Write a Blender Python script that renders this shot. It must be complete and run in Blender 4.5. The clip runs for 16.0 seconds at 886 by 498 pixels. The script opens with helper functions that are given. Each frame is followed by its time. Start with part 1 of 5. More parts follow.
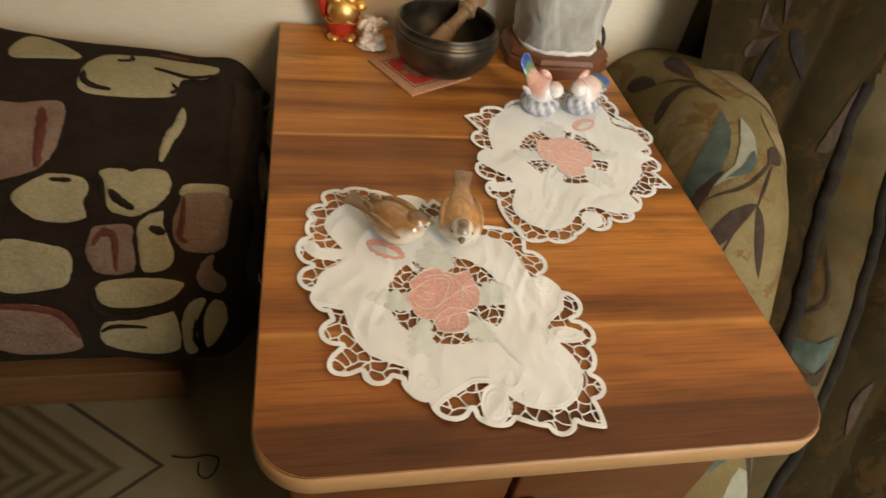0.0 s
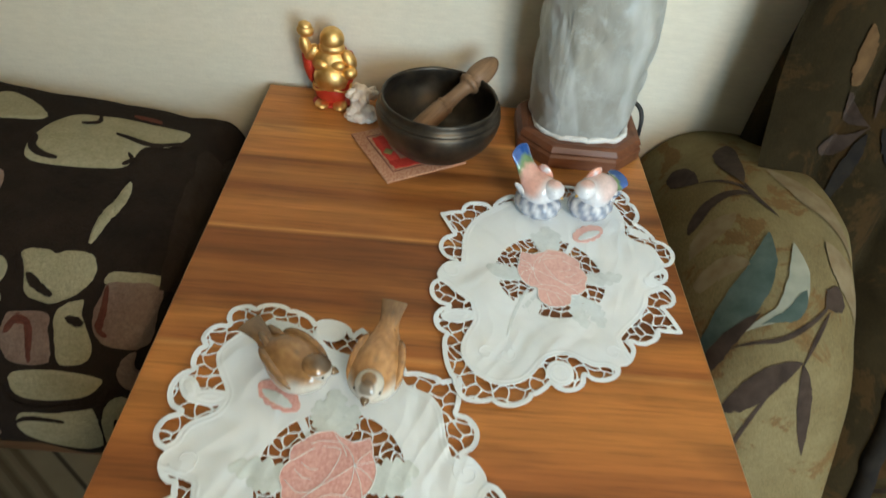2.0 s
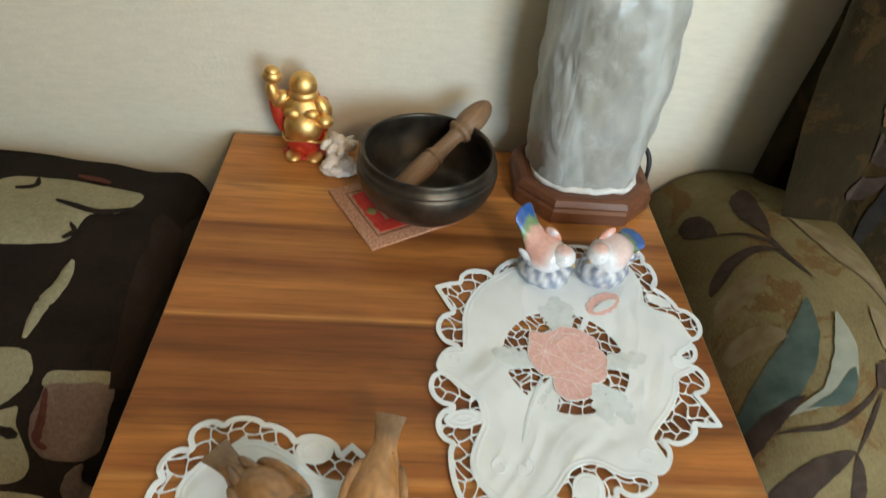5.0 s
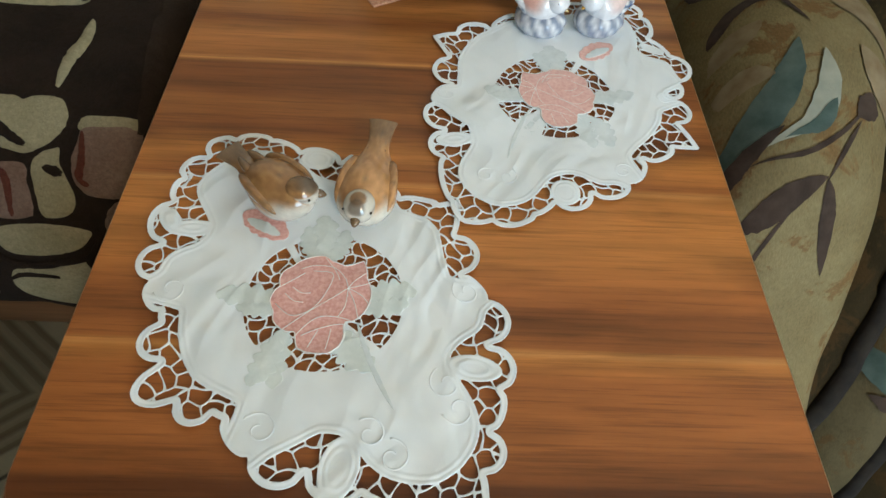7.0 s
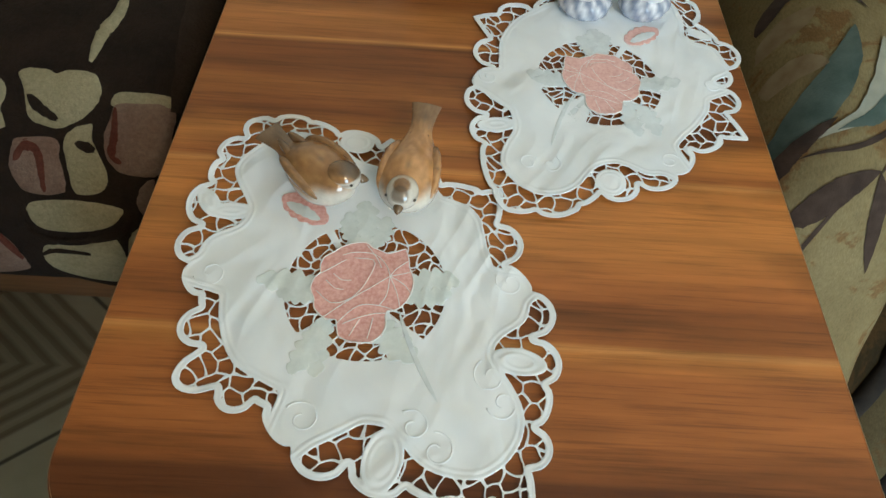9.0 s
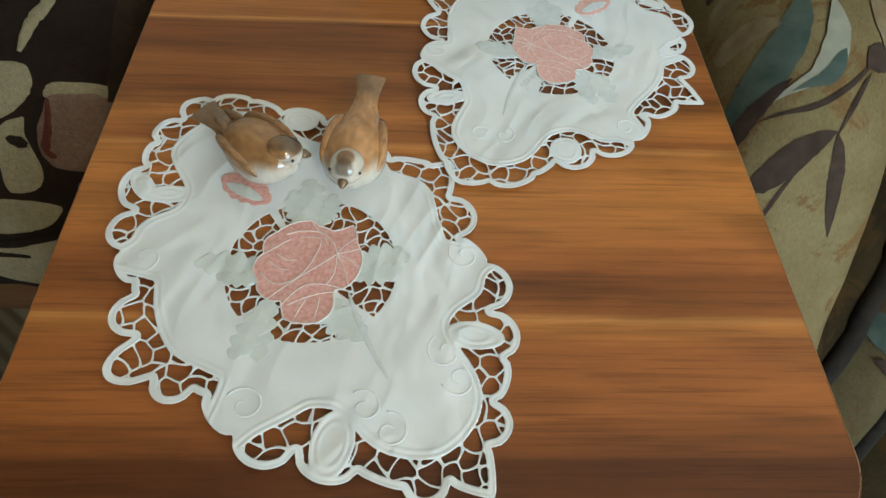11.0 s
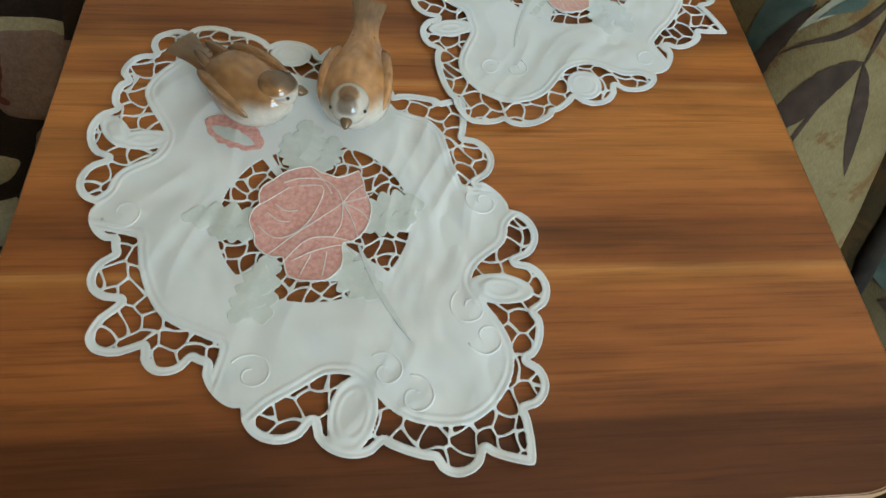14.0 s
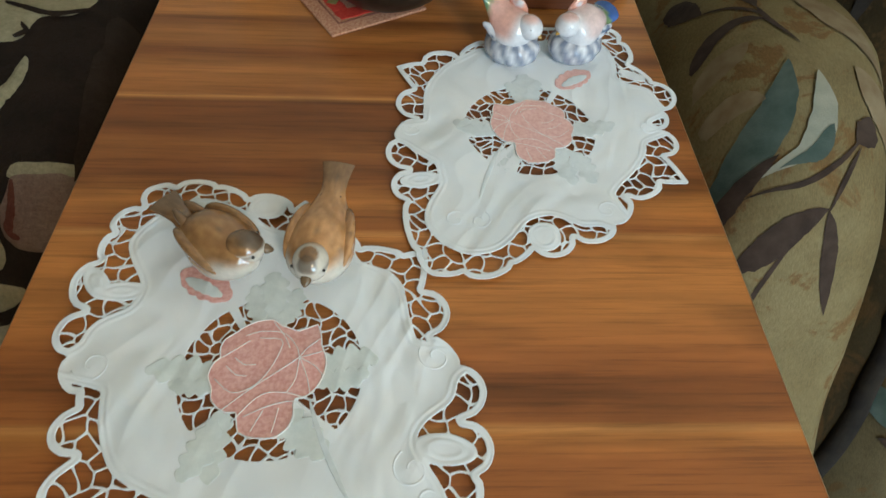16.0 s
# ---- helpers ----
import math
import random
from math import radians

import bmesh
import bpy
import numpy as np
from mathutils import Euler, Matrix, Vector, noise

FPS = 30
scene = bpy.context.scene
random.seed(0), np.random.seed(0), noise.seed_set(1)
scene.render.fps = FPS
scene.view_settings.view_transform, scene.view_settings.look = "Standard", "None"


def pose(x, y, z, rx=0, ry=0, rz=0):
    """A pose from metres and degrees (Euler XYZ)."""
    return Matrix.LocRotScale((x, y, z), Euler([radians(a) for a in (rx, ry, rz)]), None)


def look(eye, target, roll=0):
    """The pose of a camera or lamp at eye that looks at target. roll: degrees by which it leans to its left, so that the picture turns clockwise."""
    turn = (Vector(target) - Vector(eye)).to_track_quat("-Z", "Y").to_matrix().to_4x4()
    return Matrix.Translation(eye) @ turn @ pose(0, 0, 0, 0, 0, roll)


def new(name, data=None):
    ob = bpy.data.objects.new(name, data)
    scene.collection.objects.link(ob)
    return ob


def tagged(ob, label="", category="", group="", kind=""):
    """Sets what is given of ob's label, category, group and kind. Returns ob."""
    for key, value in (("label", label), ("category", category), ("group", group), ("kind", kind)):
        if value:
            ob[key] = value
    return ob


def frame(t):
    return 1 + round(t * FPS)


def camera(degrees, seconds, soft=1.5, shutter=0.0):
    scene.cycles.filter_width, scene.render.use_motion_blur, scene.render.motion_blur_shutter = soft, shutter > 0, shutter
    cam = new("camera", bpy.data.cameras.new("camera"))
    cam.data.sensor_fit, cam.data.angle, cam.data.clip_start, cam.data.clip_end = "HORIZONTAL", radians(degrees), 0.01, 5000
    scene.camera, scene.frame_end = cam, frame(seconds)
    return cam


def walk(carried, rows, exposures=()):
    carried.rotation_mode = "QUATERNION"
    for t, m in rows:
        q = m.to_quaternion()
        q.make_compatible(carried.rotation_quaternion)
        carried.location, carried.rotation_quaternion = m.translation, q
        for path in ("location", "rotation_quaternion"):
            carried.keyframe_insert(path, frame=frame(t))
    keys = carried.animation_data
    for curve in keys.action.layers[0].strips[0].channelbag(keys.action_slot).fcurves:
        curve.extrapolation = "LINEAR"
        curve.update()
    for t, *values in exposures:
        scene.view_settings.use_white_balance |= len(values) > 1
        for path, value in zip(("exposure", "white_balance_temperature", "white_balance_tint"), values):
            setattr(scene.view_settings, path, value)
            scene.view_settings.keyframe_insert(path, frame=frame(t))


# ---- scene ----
cam = camera(69.5, 16.0, shutter=0.3)
PATH = [
    (0, (-0.155, -0.026, 1.03), (0.237, 1.368, -0.35), 10.4),
    (0.5, (-0.088, 0.02, 1.029), (0.351, 1.307, -0.437), 12.0),
    (1, (-0.027, 0.059, 1.017), (0.195, 1.4, -0.45), 8.5),
    (1.5, (0.011, 0.078, 1.03), (0.158, 1.477, -0.392), 8.5),
    (2, (0.0, 0.122, 1.034), (0.079, 1.576, -0.337), 7.1),
    (2.5, (-0.004, 0.209, 1.048), (0.182, 1.7, -0.272), 5.9),
    (3, (-0.031, 0.268, 1.055), (0.135, 1.817, -0.199), 6.3),
    (3.2, (-0.035, 0.282, 1.057), (0.138, 1.828, -0.201), 7.0),
    (5.3, (-0.01, 0.188, 1.02), (0.143, 1.608, -0.379), 7.3),
    (5.5, (0.006, 0.159, 1.018), (0.092, 1.538, -0.428), 4.2),
    (6, (0.006, 0.119, 0.988), (0.07, 1.414, -0.535), 5.2),
    (6.5, (0.012, 0.108, 0.985), (0.057, 1.309, -0.614), 4.7),
    (7, (0.017, 0.111, 0.975), (0.081, 1.296, -0.635), 4.6),
    (7.5, (0.009, 0.119, 0.971), (0.093, 1.274, -0.659), 5.0),
    (8, (0.007, 0.126, 0.968), (0.058, 1.272, -0.67), 4.2),
    (8.5, (0.004, 0.122, 0.968), (0.049, 1.26, -0.677), 4.8),
    (9, (-0.004, 0.121, 0.97), (0.028, 1.253, -0.679), 4.8),
    (9.5, (0.001, 0.116, 0.973), (0.053, 1.264, -0.663), 4.1),
    (10, (0.01, 0.114, 0.972), (0.098, 1.276, -0.653), 4.3),
    (10.2, (0.014, 0.114, 0.967), (0.113, 1.27, -0.662), 4.4),
    (12.3, (-0.001, 0.142, 0.923), (0.139, 1.278, -0.717), 7.8),
    (12.5, (-0.008, 0.151, 0.921), (0.161, 1.235, -0.751), 8.4),
    (13, (-0.015, 0.155, 0.913), (0.176, 1.19, -0.787), 8.7),
    (13.5, (-0.013, 0.147, 0.905), (0.191, 1.184, -0.793), 8.7),
    (14, (-0.012, 0.134, 0.911), (0.193, 1.153, -0.798), 8.9),
    (14.5, (-0.003, 0.113, 0.912), (0.174, 1.177, -0.772), 7.6),
    (15, (0.006, 0.111, 0.927), (0.168, 1.253, -0.707), 7.6),
    (15.5, (0.017, 0.134, 0.941), (0.143, 1.335, -0.653), 6.5),
    (16, (0.031, 0.157, 0.948), (0.138, 1.399, -0.617), 4.4),
]
walk(cam, [(t, look(eye, target, roll)) for t, eye, target, roll in PATH],
     [(0.0, -0.12, 8800, 23), (0.5, -0.16, 7950, 18), (1.2, -0.14, 6900, 11), (2.5, -0.08, 6600, 9), (3.2, -0.18, 6600, 9), (5.5, -0.06, 6700, 12), (7.0, -0.20, 6350, 11), (10.2, -0.22, 6350, 9), (13.0, -0.46, 6200, 8), (16.0, -0.33, 6300, 10)])

# ---- world and light ----
world = bpy.data.worlds.new("room_world")
scene.world = world
world.use_nodes = True
world.node_tree.nodes["Background"].inputs[0].default_value = (0.6, 0.7, 0.85, 1)
world.node_tree.nodes["Background"].inputs[1].default_value = 0.05


def area_lamp(name, eye, target, size, size_y, watts, colour):
    data = bpy.data.lights.new(name, "AREA")
    data.shape, data.size, data.size_y, data.energy, data.color = "RECTANGLE", size, size_y, watts, colour
    ob = new(name, data)
    ob.matrix_world = look(eye, target)
    return ob


area_lamp("window_daylight", (1.20, -2.57, 1.55), (0.2, 0.6, 0.7), 1.66, 1.40, 122, (0.57, 0.81, 1.0))
bulb = bpy.data.lights.new("ceiling_bulb", "POINT")
bulb.energy, bulb.color, bulb.shadow_soft_size = 62.0, (1.0, 0.74, 0.44), 0.14
new("ceiling_bulb", bulb).location = (0.90, -1.70, 2.35)

TOP = 0.62


# ---- materials ----
class Nodes:
    """A short way to write node trees."""

    def __init__(self, name, rough=0.6, metal=0.0, spec=0.5):
        self.mat = bpy.data.materials.new(name)
        self.mat.use_nodes = True
        self.tree = self.mat.node_tree
        self.shader = self.tree.nodes["Principled BSDF"]
        self.set(rough=rough, metal=metal, spec=spec)

    def set(self, colour=None, rough=None, metal=None, spec=None):
        for key, value in (("Base Color", colour), ("Roughness", rough), ("Metallic", metal), ("Specular IOR Level", spec)):
            if value is not None:
                self.shader.inputs[key].default_value = (*value, 1) if key == "Base Color" else value
        return self

    def add(self, kind, **inputs):
        node = self.tree.nodes.new(kind)
        for key, value in inputs.items():
            socket = node.inputs[key.replace("_", " ")]
            if hasattr(value, "links"):
                self.tree.links.new(value, socket)
            else:
                socket.default_value = value
        return node

    def link(self, a, b):
        self.tree.links.new(a, b)

    def coords(self, scale=(1, 1, 1), turn=0.0):
        tex = self.tree.nodes.new("ShaderNodeTexCoord")
        m = self.add("ShaderNodeMapping", Vector=tex.outputs["Object"])
        m.inputs["Scale"].default_value = scale
        m.inputs["Rotation"].default_value = (0, 0, turn)
        return m.outputs[0]

    def noise(self, scale, where=None, detail=4.0, rough=0.55, distort=0.0):
        n = self.add("ShaderNodeTexNoise", Scale=scale, Detail=detail, Roughness=rough, Distortion=distort)
        self.link(where or self.coords(), n.inputs["Vector"])
        return n.outputs["Fac"]

    def ramp(self, fac, stops):
        r = self.tree.nodes.new("ShaderNodeValToRGB")
        while len(r.color_ramp.elements) < len(stops):
            r.color_ramp.elements.new(0.5)
        for e, (p, c) in zip(r.color_ramp.elements, stops):
            e.position, e.color = p, (*c, 1) if hasattr(c, "__len__") else (c, c, c, 1)
        self.link(fac, r.inputs[0])
        return r.outputs[0]

    def mix(self, fac, a, b, blend="MIX"):
        m = self.tree.nodes.new("ShaderNodeMix")
        m.data_type, m.blend_type = "RGBA", blend
        for value, socket in ((fac, m.inputs[0]), (a, m.inputs[6]), (b, m.inputs[7])):
            if hasattr(value, "links"):
                self.link(value, socket)
            else:
                socket.default_value = (*value, 1) if hasattr(value, "__len__") else value
        return m.outputs[2]

    def math(self, op, a, b=0.0):
        m = self.tree.nodes.new("ShaderNodeMath")
        m.operation = op
        for value, socket in ((a, m.inputs[0]), (b, m.inputs[1])):
            if hasattr(value, "links"):
                self.link(value, socket)
            else:
                socket.default_value = value
        return m.outputs[0]

    def colour(self, socket):
        self.link(socket, self.shader.inputs["Base Color"])
        return self

    def rough(self, socket):
        self.link(socket, self.shader.inputs["Roughness"])
        return self

    def bump(self, height, strength=0.3, distance=0.001):
        b = self.add("ShaderNodeBump", Height=height, Strength=strength, Distance=distance)
        self.link(b.outputs[0], self.shader.inputs["Normal"])
        return self


def cloth(name, base, second, scale=9.0, weave=900.0, bump=0.35, rough=0.9, distance=0.0006):
    n = Nodes(name, rough, spec=0.25)
    n.colour(n.mix(n.ramp(n.noise(scale, detail=5), [(0.35, 0.0), (0.65, 1.0)]), base, second))
    n.bump(n.noise(weave, detail=2), bump, distance)
    return n.mat


def tapestry(name, base, second, third):
    """Coarse woven upholstery, mottled at three scales."""
    n = Nodes(name, 0.97, spec=0.06)
    wide = n.ramp(n.noise(6.5, detail=6, rough=0.65), [(0.35, 0.0), (0.62, 1.0)])
    faded = n.ramp(n.noise(15, detail=5, rough=0.7, distort=0.6), [(0.53, 0.0), (0.58, 0.75)])
    thread = n.ramp(n.noise(1.0, n.coords((900, 260, 260)), 3, 0.8), [(0.3, 0.78), (0.7, 1.18)])
    n.colour(n.mix(1.0, n.mix(faded, n.mix(wide, base, second), third), thread, "MULTIPLY"))
    n.bump(n.noise(1.0, n.coords((900, 300, 300)), 3, 0.8), 0.6, 0.0014)
    return n.mat


def plush(name, base, second):
    """Short fleecy pile with brushed patches."""
    n = Nodes(name, 1.0, spec=0.1)
    patch = n.ramp(n.noise(22, detail=6, rough=0.7), [(0.3, 0.0), (0.7, 1.0)])
    tuft = n.ramp(n.noise(260, detail=4, rough=0.85), [(0.3, 0.72), (0.7, 1.08)])
    n.colour(n.mix(1.0, n.mix(patch, base, second), tuft, "MULTIPLY"))
    n.shader.inputs["Sheen Weight"].default_value = 0.02
    n.shader.inputs["Sheen Roughness"].default_value = 0.5
    n.bump(n.math("ADD", n.noise(330, detail=4, rough=0.8), n.noise(60, detail=3)), 1.0, 0.006)
    return n.mat


def wood_laminate():
    """Walnut-coloured laminate: strips across the depth, grain along the width."""
    n = Nodes("walnut_laminate", 0.36, spec=0.33)
    tex = n.tree.nodes.new("ShaderNodeTexCoord")
    sep = n.add("ShaderNodeSeparateXYZ", Vector=tex.outputs["Object"])
    wobble = n.math("MULTIPLY", n.math("SUBTRACT", n.noise(1.0, n.coords((1.6, 9, 9)), 3), 0.5), 0.006)
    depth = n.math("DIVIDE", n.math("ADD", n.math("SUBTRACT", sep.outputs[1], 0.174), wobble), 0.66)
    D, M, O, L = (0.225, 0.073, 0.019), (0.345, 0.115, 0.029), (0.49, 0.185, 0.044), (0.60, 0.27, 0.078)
    # Dark reddish front strip, deepened further for the shade at the front edge.
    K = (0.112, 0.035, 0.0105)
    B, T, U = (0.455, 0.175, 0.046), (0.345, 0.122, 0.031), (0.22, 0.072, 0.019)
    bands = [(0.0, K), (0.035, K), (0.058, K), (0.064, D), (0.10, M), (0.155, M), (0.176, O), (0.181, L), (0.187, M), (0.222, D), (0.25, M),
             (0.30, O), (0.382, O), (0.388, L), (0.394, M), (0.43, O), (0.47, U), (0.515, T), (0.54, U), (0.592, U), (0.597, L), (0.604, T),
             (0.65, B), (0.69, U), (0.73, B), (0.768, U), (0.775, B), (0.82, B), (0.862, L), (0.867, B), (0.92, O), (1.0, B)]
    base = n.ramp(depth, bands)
    streak = n.ramp(n.noise(1.0, n.coords((8, 150, 150), 0.012), 6, 0.65, 0.25), [(0.25, 0.74), (0.45, 0.96), (0.75, 1.16)])
    wide = n.ramp(n.noise(1.0, n.coords((4.5, 34, 34), 0.02), 5, 0.6, 0.6), [(0.3, 0.77), (0.7, 1.22)])
    hair = n.ramp(n.noise(1.0, n.coords((10, 430, 430), 0.015), 4, 0.7, 0.2), [(0.34, 0.70), (0.50, 1.02)])
    streak = n.mix(1.0, streak, hair, "MULTIPLY")
    knot = n.ramp(n.noise(1.0, n.coords((7, 26, 26)), 2), [(0.56, 1.0), (0.74, 0.60)])
    n.colour(n.mix(1.0, n.mix(1.0, n.mix(1.0, base, streak, "MULTIPLY"), wide, "MULTIPLY"), knot, "MULTIPLY"))
    n.rough(n.ramp(n.noise(14, detail=5), [(0.3, 0.30), (0.7, 0.46)]))
    n.bump(n.noise(1.0, n.coords((12, 420, 420)), 3), 0.10, 0.0004)
    return n.mat


def wood_plain(name, base, second, grain=(6, 90, 90), rough=0.45):
    n = Nodes(name, rough)
    n.colour(n.mix(n.ramp(n.noise(1.0, n.coords(grain), 5, 0.65, 0.3), [(0.3, 0.0), (0.7, 1.0)]), base, second))
    n.bump(n.noise(1.0, n.coords((grain[0] * 2, grain[1] * 3, grain[2] * 3)), 3), 0.25, 0.0006)
    return n.mat


def wallpaper():
    n = Nodes("cream_wallpaper", 0.85, spec=0.25)
    big = n.ramp(n.noise(2.2, detail=4), [(0.3, 0.0), (0.7, 1.0)])
    fine = n.ramp(n.noise(1.0, n.coords((60, 60, 260)), 4, 0.7), [(0.3, 0.93), (0.7, 1.03)])
    n.colour(n.mix(1.0, n.mix(big, (0.70, 0.64, 0.515), (0.74, 0.685, 0.56)), fine, "MULTIPLY"))
    n.bump(n.math("ADD", n.noise(1.0, n.coords((140, 140, 420)), 4, 0.7), n.noise(240, detail=2)), 0.35, 0.0008)
    return n.mat


def glaze(name, rough=0.12):
    """Glazed, hand-painted porcelain; the paint comes from the mesh's own colour layer."""
    n = Nodes(name, rough, spec=0.5)
    layer = n.tree.nodes.new("ShaderNodeVertexColor")
    layer.layer_name = "paint"
    brush = n.ramp(n.noise(160, detail=5, rough=0.7), [(0.3, 0.84), (0.7, 1.08)])
    n.colour(n.mix(1.0, layer.outputs[0], brush, "MULTIPLY"))
    n.shader.inputs["Coat Weight"].default_value = 0.6
    n.shader.inputs["Coat Roughness"].default_value = 0.06
    n.bump(n.noise(90, detail=3), 0.15, 0.0006)
    return n.mat


def metal_paint(name, base, second, rough=0.25, metal=1.0, scale=120):
    n = Nodes(name, rough, metal)
    n.colour(n.mix(n.ramp(n.noise(scale, detail=4), [(0.35, 0.0), (0.7, 1.0)]), base, second))
    n.rough(n.ramp(n.noise(scale * 0.6, detail=5), [(0.3, rough), (0.7, rough + 0.18)]))
    n.bump(n.noise(scale * 2, detail=3), 0.15, 0.0004)
    return n.mat


def salt():
    n = Nodes("grey_salt_crystal", 0.32, spec=0.5)
    cloud = n.ramp(n.noise(13, n.coords((1, 1, 0.55)), 6, 0.55, 0.5), [(0.30, (0.27, 0.255, 0.205)), (0.5, (0.36, 0.362, 0.33)), (0.70, (0.49, 0.50, 0.475))])
    vein = n.ramp(n.noise(5.5, n.coords((1, 1, 0.4)), 3, 0.5, 0.9), [(0.47, 0.0), (0.5, 1.0), (0.54, 0.0)])
    flake = n.ramp(n.noise(48, detail=5, rough=0.75), [(0.52, 0.0), (0.66, 0.7)])
    n.colour(n.mix(flake, n.mix(n.math("MULTIPLY", vein, 0.35), cloud, (0.62, 0.65, 0.64)), (0.42, 0.435, 0.415)))
    n.shader.inputs["Coat Weight"].default_value = 0.25
    n.shader.inputs["Coat Roughness"].default_value = 0.38
    n.shader.inputs["Subsurface Weight"].default_value = 0.25
    n.shader.inputs["Subsurface Radius"].default_value = (0.012, 0.011, 0.010)
    n.rough(n.ramp(n.noise(45, detail=4), [(0.35, 0.28), (0.7, 0.52)]))
    n.bump(n.math("ADD", n.math("MULTIPLY", n.noise(75, detail=4, rough=0.6), 0.35), n.math("MULTIPLY", n.noise(20, detail=3), 1.2)), 0.38, 0.006)
    return n.mat


def rug_fabric():
    """Beige pile with nested diamond stripes in two browns."""
    n = Nodes("beige_rug", 1.0, spec=0.1)
    tex = n.tree.nodes.new("ShaderNodeTexCoord")
    sep = n.add("ShaderNodeSeparateXYZ", Vector=tex.outputs["Object"])
    u = n.math("ABSOLUTE", n.math("ADD", sep.outputs[0], 0.72))
    v = n.math("ABSOLUTE", n.math("SUBTRACT", sep.outputs[1], 0.515))
    reach = n.math("ADD", n.math("MULTIPLY", u, 0.757), v)
    rings = n.math("FRACT", n.math("DIVIDE", n.math("ADD", reach, n.math("MULTIPLY", n.noise(30), 0.006)), 0.031))
    stripe = n.ramp(rings, [(0.0, (0.19, 0.152, 0.095)), (0.3, (0.15, 0.115, 0.072)), (0.65, (0.27, 0.232, 0.155)), (0.95, (0.24, 0.20, 0.132))])
    inside = n.ramp(reach, [(0.194, 1.0), (0.200, 0.0)])
    line = n.ramp(reach, [(0.234, 0.0), (0.238, 1.0), (0.242, 1.0), (0.246, 0.0)])
    plain = n.mix(n.ramp(n.noise(14, detail=5), [(0.3, 0.0), (0.7, 1.0)]), (0.275, 0.242, 0.160), (0.335, 0.298, 0.205))
    n.colour(n.mix(line, n.mix(inside, plain, stripe), (0.07, 0.06, 0.045)))
    n.bump(n.noise(500, detail=3), 0.7, 0.002)
    return n.mat


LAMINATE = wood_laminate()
EDGE_BAND = wood_plain("light_edge_band", (0.36, 0.19, 0.085), (0.46, 0.27, 0.13))
BASE_WOOD = wood_plain("dark_red_wood", (0.10, 0.033, 0.014), (0.20, 0.072, 0.031), (10, 120, 120), 0.5)
MALLET_WOOD = wood_plain("turned_brown_wood", (0.15, 0.078, 0.038), (0.29, 0.165, 0.085), (130, 130, 16), 0.55)
PLINTH_WOOD = wood_plain("brown_plinth_wood", (0.13, 0.06, 0.025), (0.22, 0.11, 0.05))
WALL = wallpaper()
LINEN = cloth("white_linen", (0.755, 0.805, 0.835), (0.82, 0.855, 0.875), 20, 1500, 0.25, 0.85, 0.0003)
LINEN.node_tree.nodes["Principled BSDF"].inputs["Roughness"].default_value = 0.5
THREAD = cloth("white_thread", (0.75, 0.75, 0.73), (0.81, 0.81, 0.79), 40, 2200, 0.4, 0.8, 0.0003)
ROSE = cloth("pink_applique", (0.66, 0.32, 0.285), (0.80, 0.49, 0.44), 420, 1700, 0.4, 0.85, 0.0003)
SHEER = cloth("pale_sage_organza", (0.62, 0.68, 0.665), (0.70, 0.755, 0.74), 160, 1700, 0.3, 0.85, 0.0003)
PALE_ROSE = cloth("pale_pink_applique", (0.72, 0.41, 0.37), (0.82, 0.54, 0.49), 420, 1700, 0.4, 0.85, 0.0003)
PALE_SHEER = cloth("white_organza", (0.64, 0.70, 0.715), (0.71, 0.765, 0.78), 160, 1700, 0.3, 0.85, 0.0003)
GLAZE = glaze("painted_porcelain", 0.16)
GOLD = metal_paint("gold_paint", (0.74, 0.43, 0.13), (0.88, 0.60, 0.26), 0.38)
RED = metal_paint("red_enamel", (0.42, 0.022, 0.010), (0.55, 0.045, 0.016), 0.35, 0.1)
BRONZE = metal_paint("blackened_bronze", (0.027, 0.024, 0.020), (0.11, 0.085, 0.060), 0.28, 0.7, 30)
SALT = salt()
SALT_RIM = cloth("white_salt_crust", (0.62, 0.60, 0.56), (0.78, 0.77, 0.74), 60, 300, 0.8, 0.6, 0.002)
CREAM = metal_paint("cream_resin", (0.66, 0.53, 0.43), (0.80, 0.70, 0.60), 0.45, 0.0)
RUBBER = metal_paint("black_rubber", (0.012, 0.012, 0.012), (0.02, 0.02, 0.02), 0.5, 0.0)
BROWN_PILE = plush("dark_brown_plush", (0.021, 0.0132, 0.0088), (0.040, 0.0247, 0.0165))
EDGE_PILE = plush("brown_fleece_edge", (0.034, 0.021, 0.013), (0.062, 0.041, 0.027))
CREAM_PILE = plush("cream_plush", (0.47, 0.415, 0.255), (0.60, 0.535, 0.345))
PINK_PILE = plush("dusky_pink_plush", (0.27, 0.155, 0.115), (0.42, 0.30, 0.235))
RED_PILE = plush("brick_red_plush", (0.15, 0.040, 0.026), (0.22, 0.075, 0.05))
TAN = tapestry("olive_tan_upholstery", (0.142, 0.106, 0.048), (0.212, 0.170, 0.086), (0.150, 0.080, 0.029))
# Dark cover colours, deepened further to take in the shade under the folds.
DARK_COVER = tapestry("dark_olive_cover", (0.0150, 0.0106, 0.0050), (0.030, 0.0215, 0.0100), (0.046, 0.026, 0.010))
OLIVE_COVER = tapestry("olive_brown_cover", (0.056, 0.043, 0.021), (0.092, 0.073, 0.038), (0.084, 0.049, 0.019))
# Near-black cloth that stands in for shade in the cover's seams and creases.
SEAM_SHADE = cloth("seam_and_crease_shade", (0.010, 0.008, 0.007), (0.02, 0.016, 0.012), 60, 700, 0.4, 0.95, 0.001)
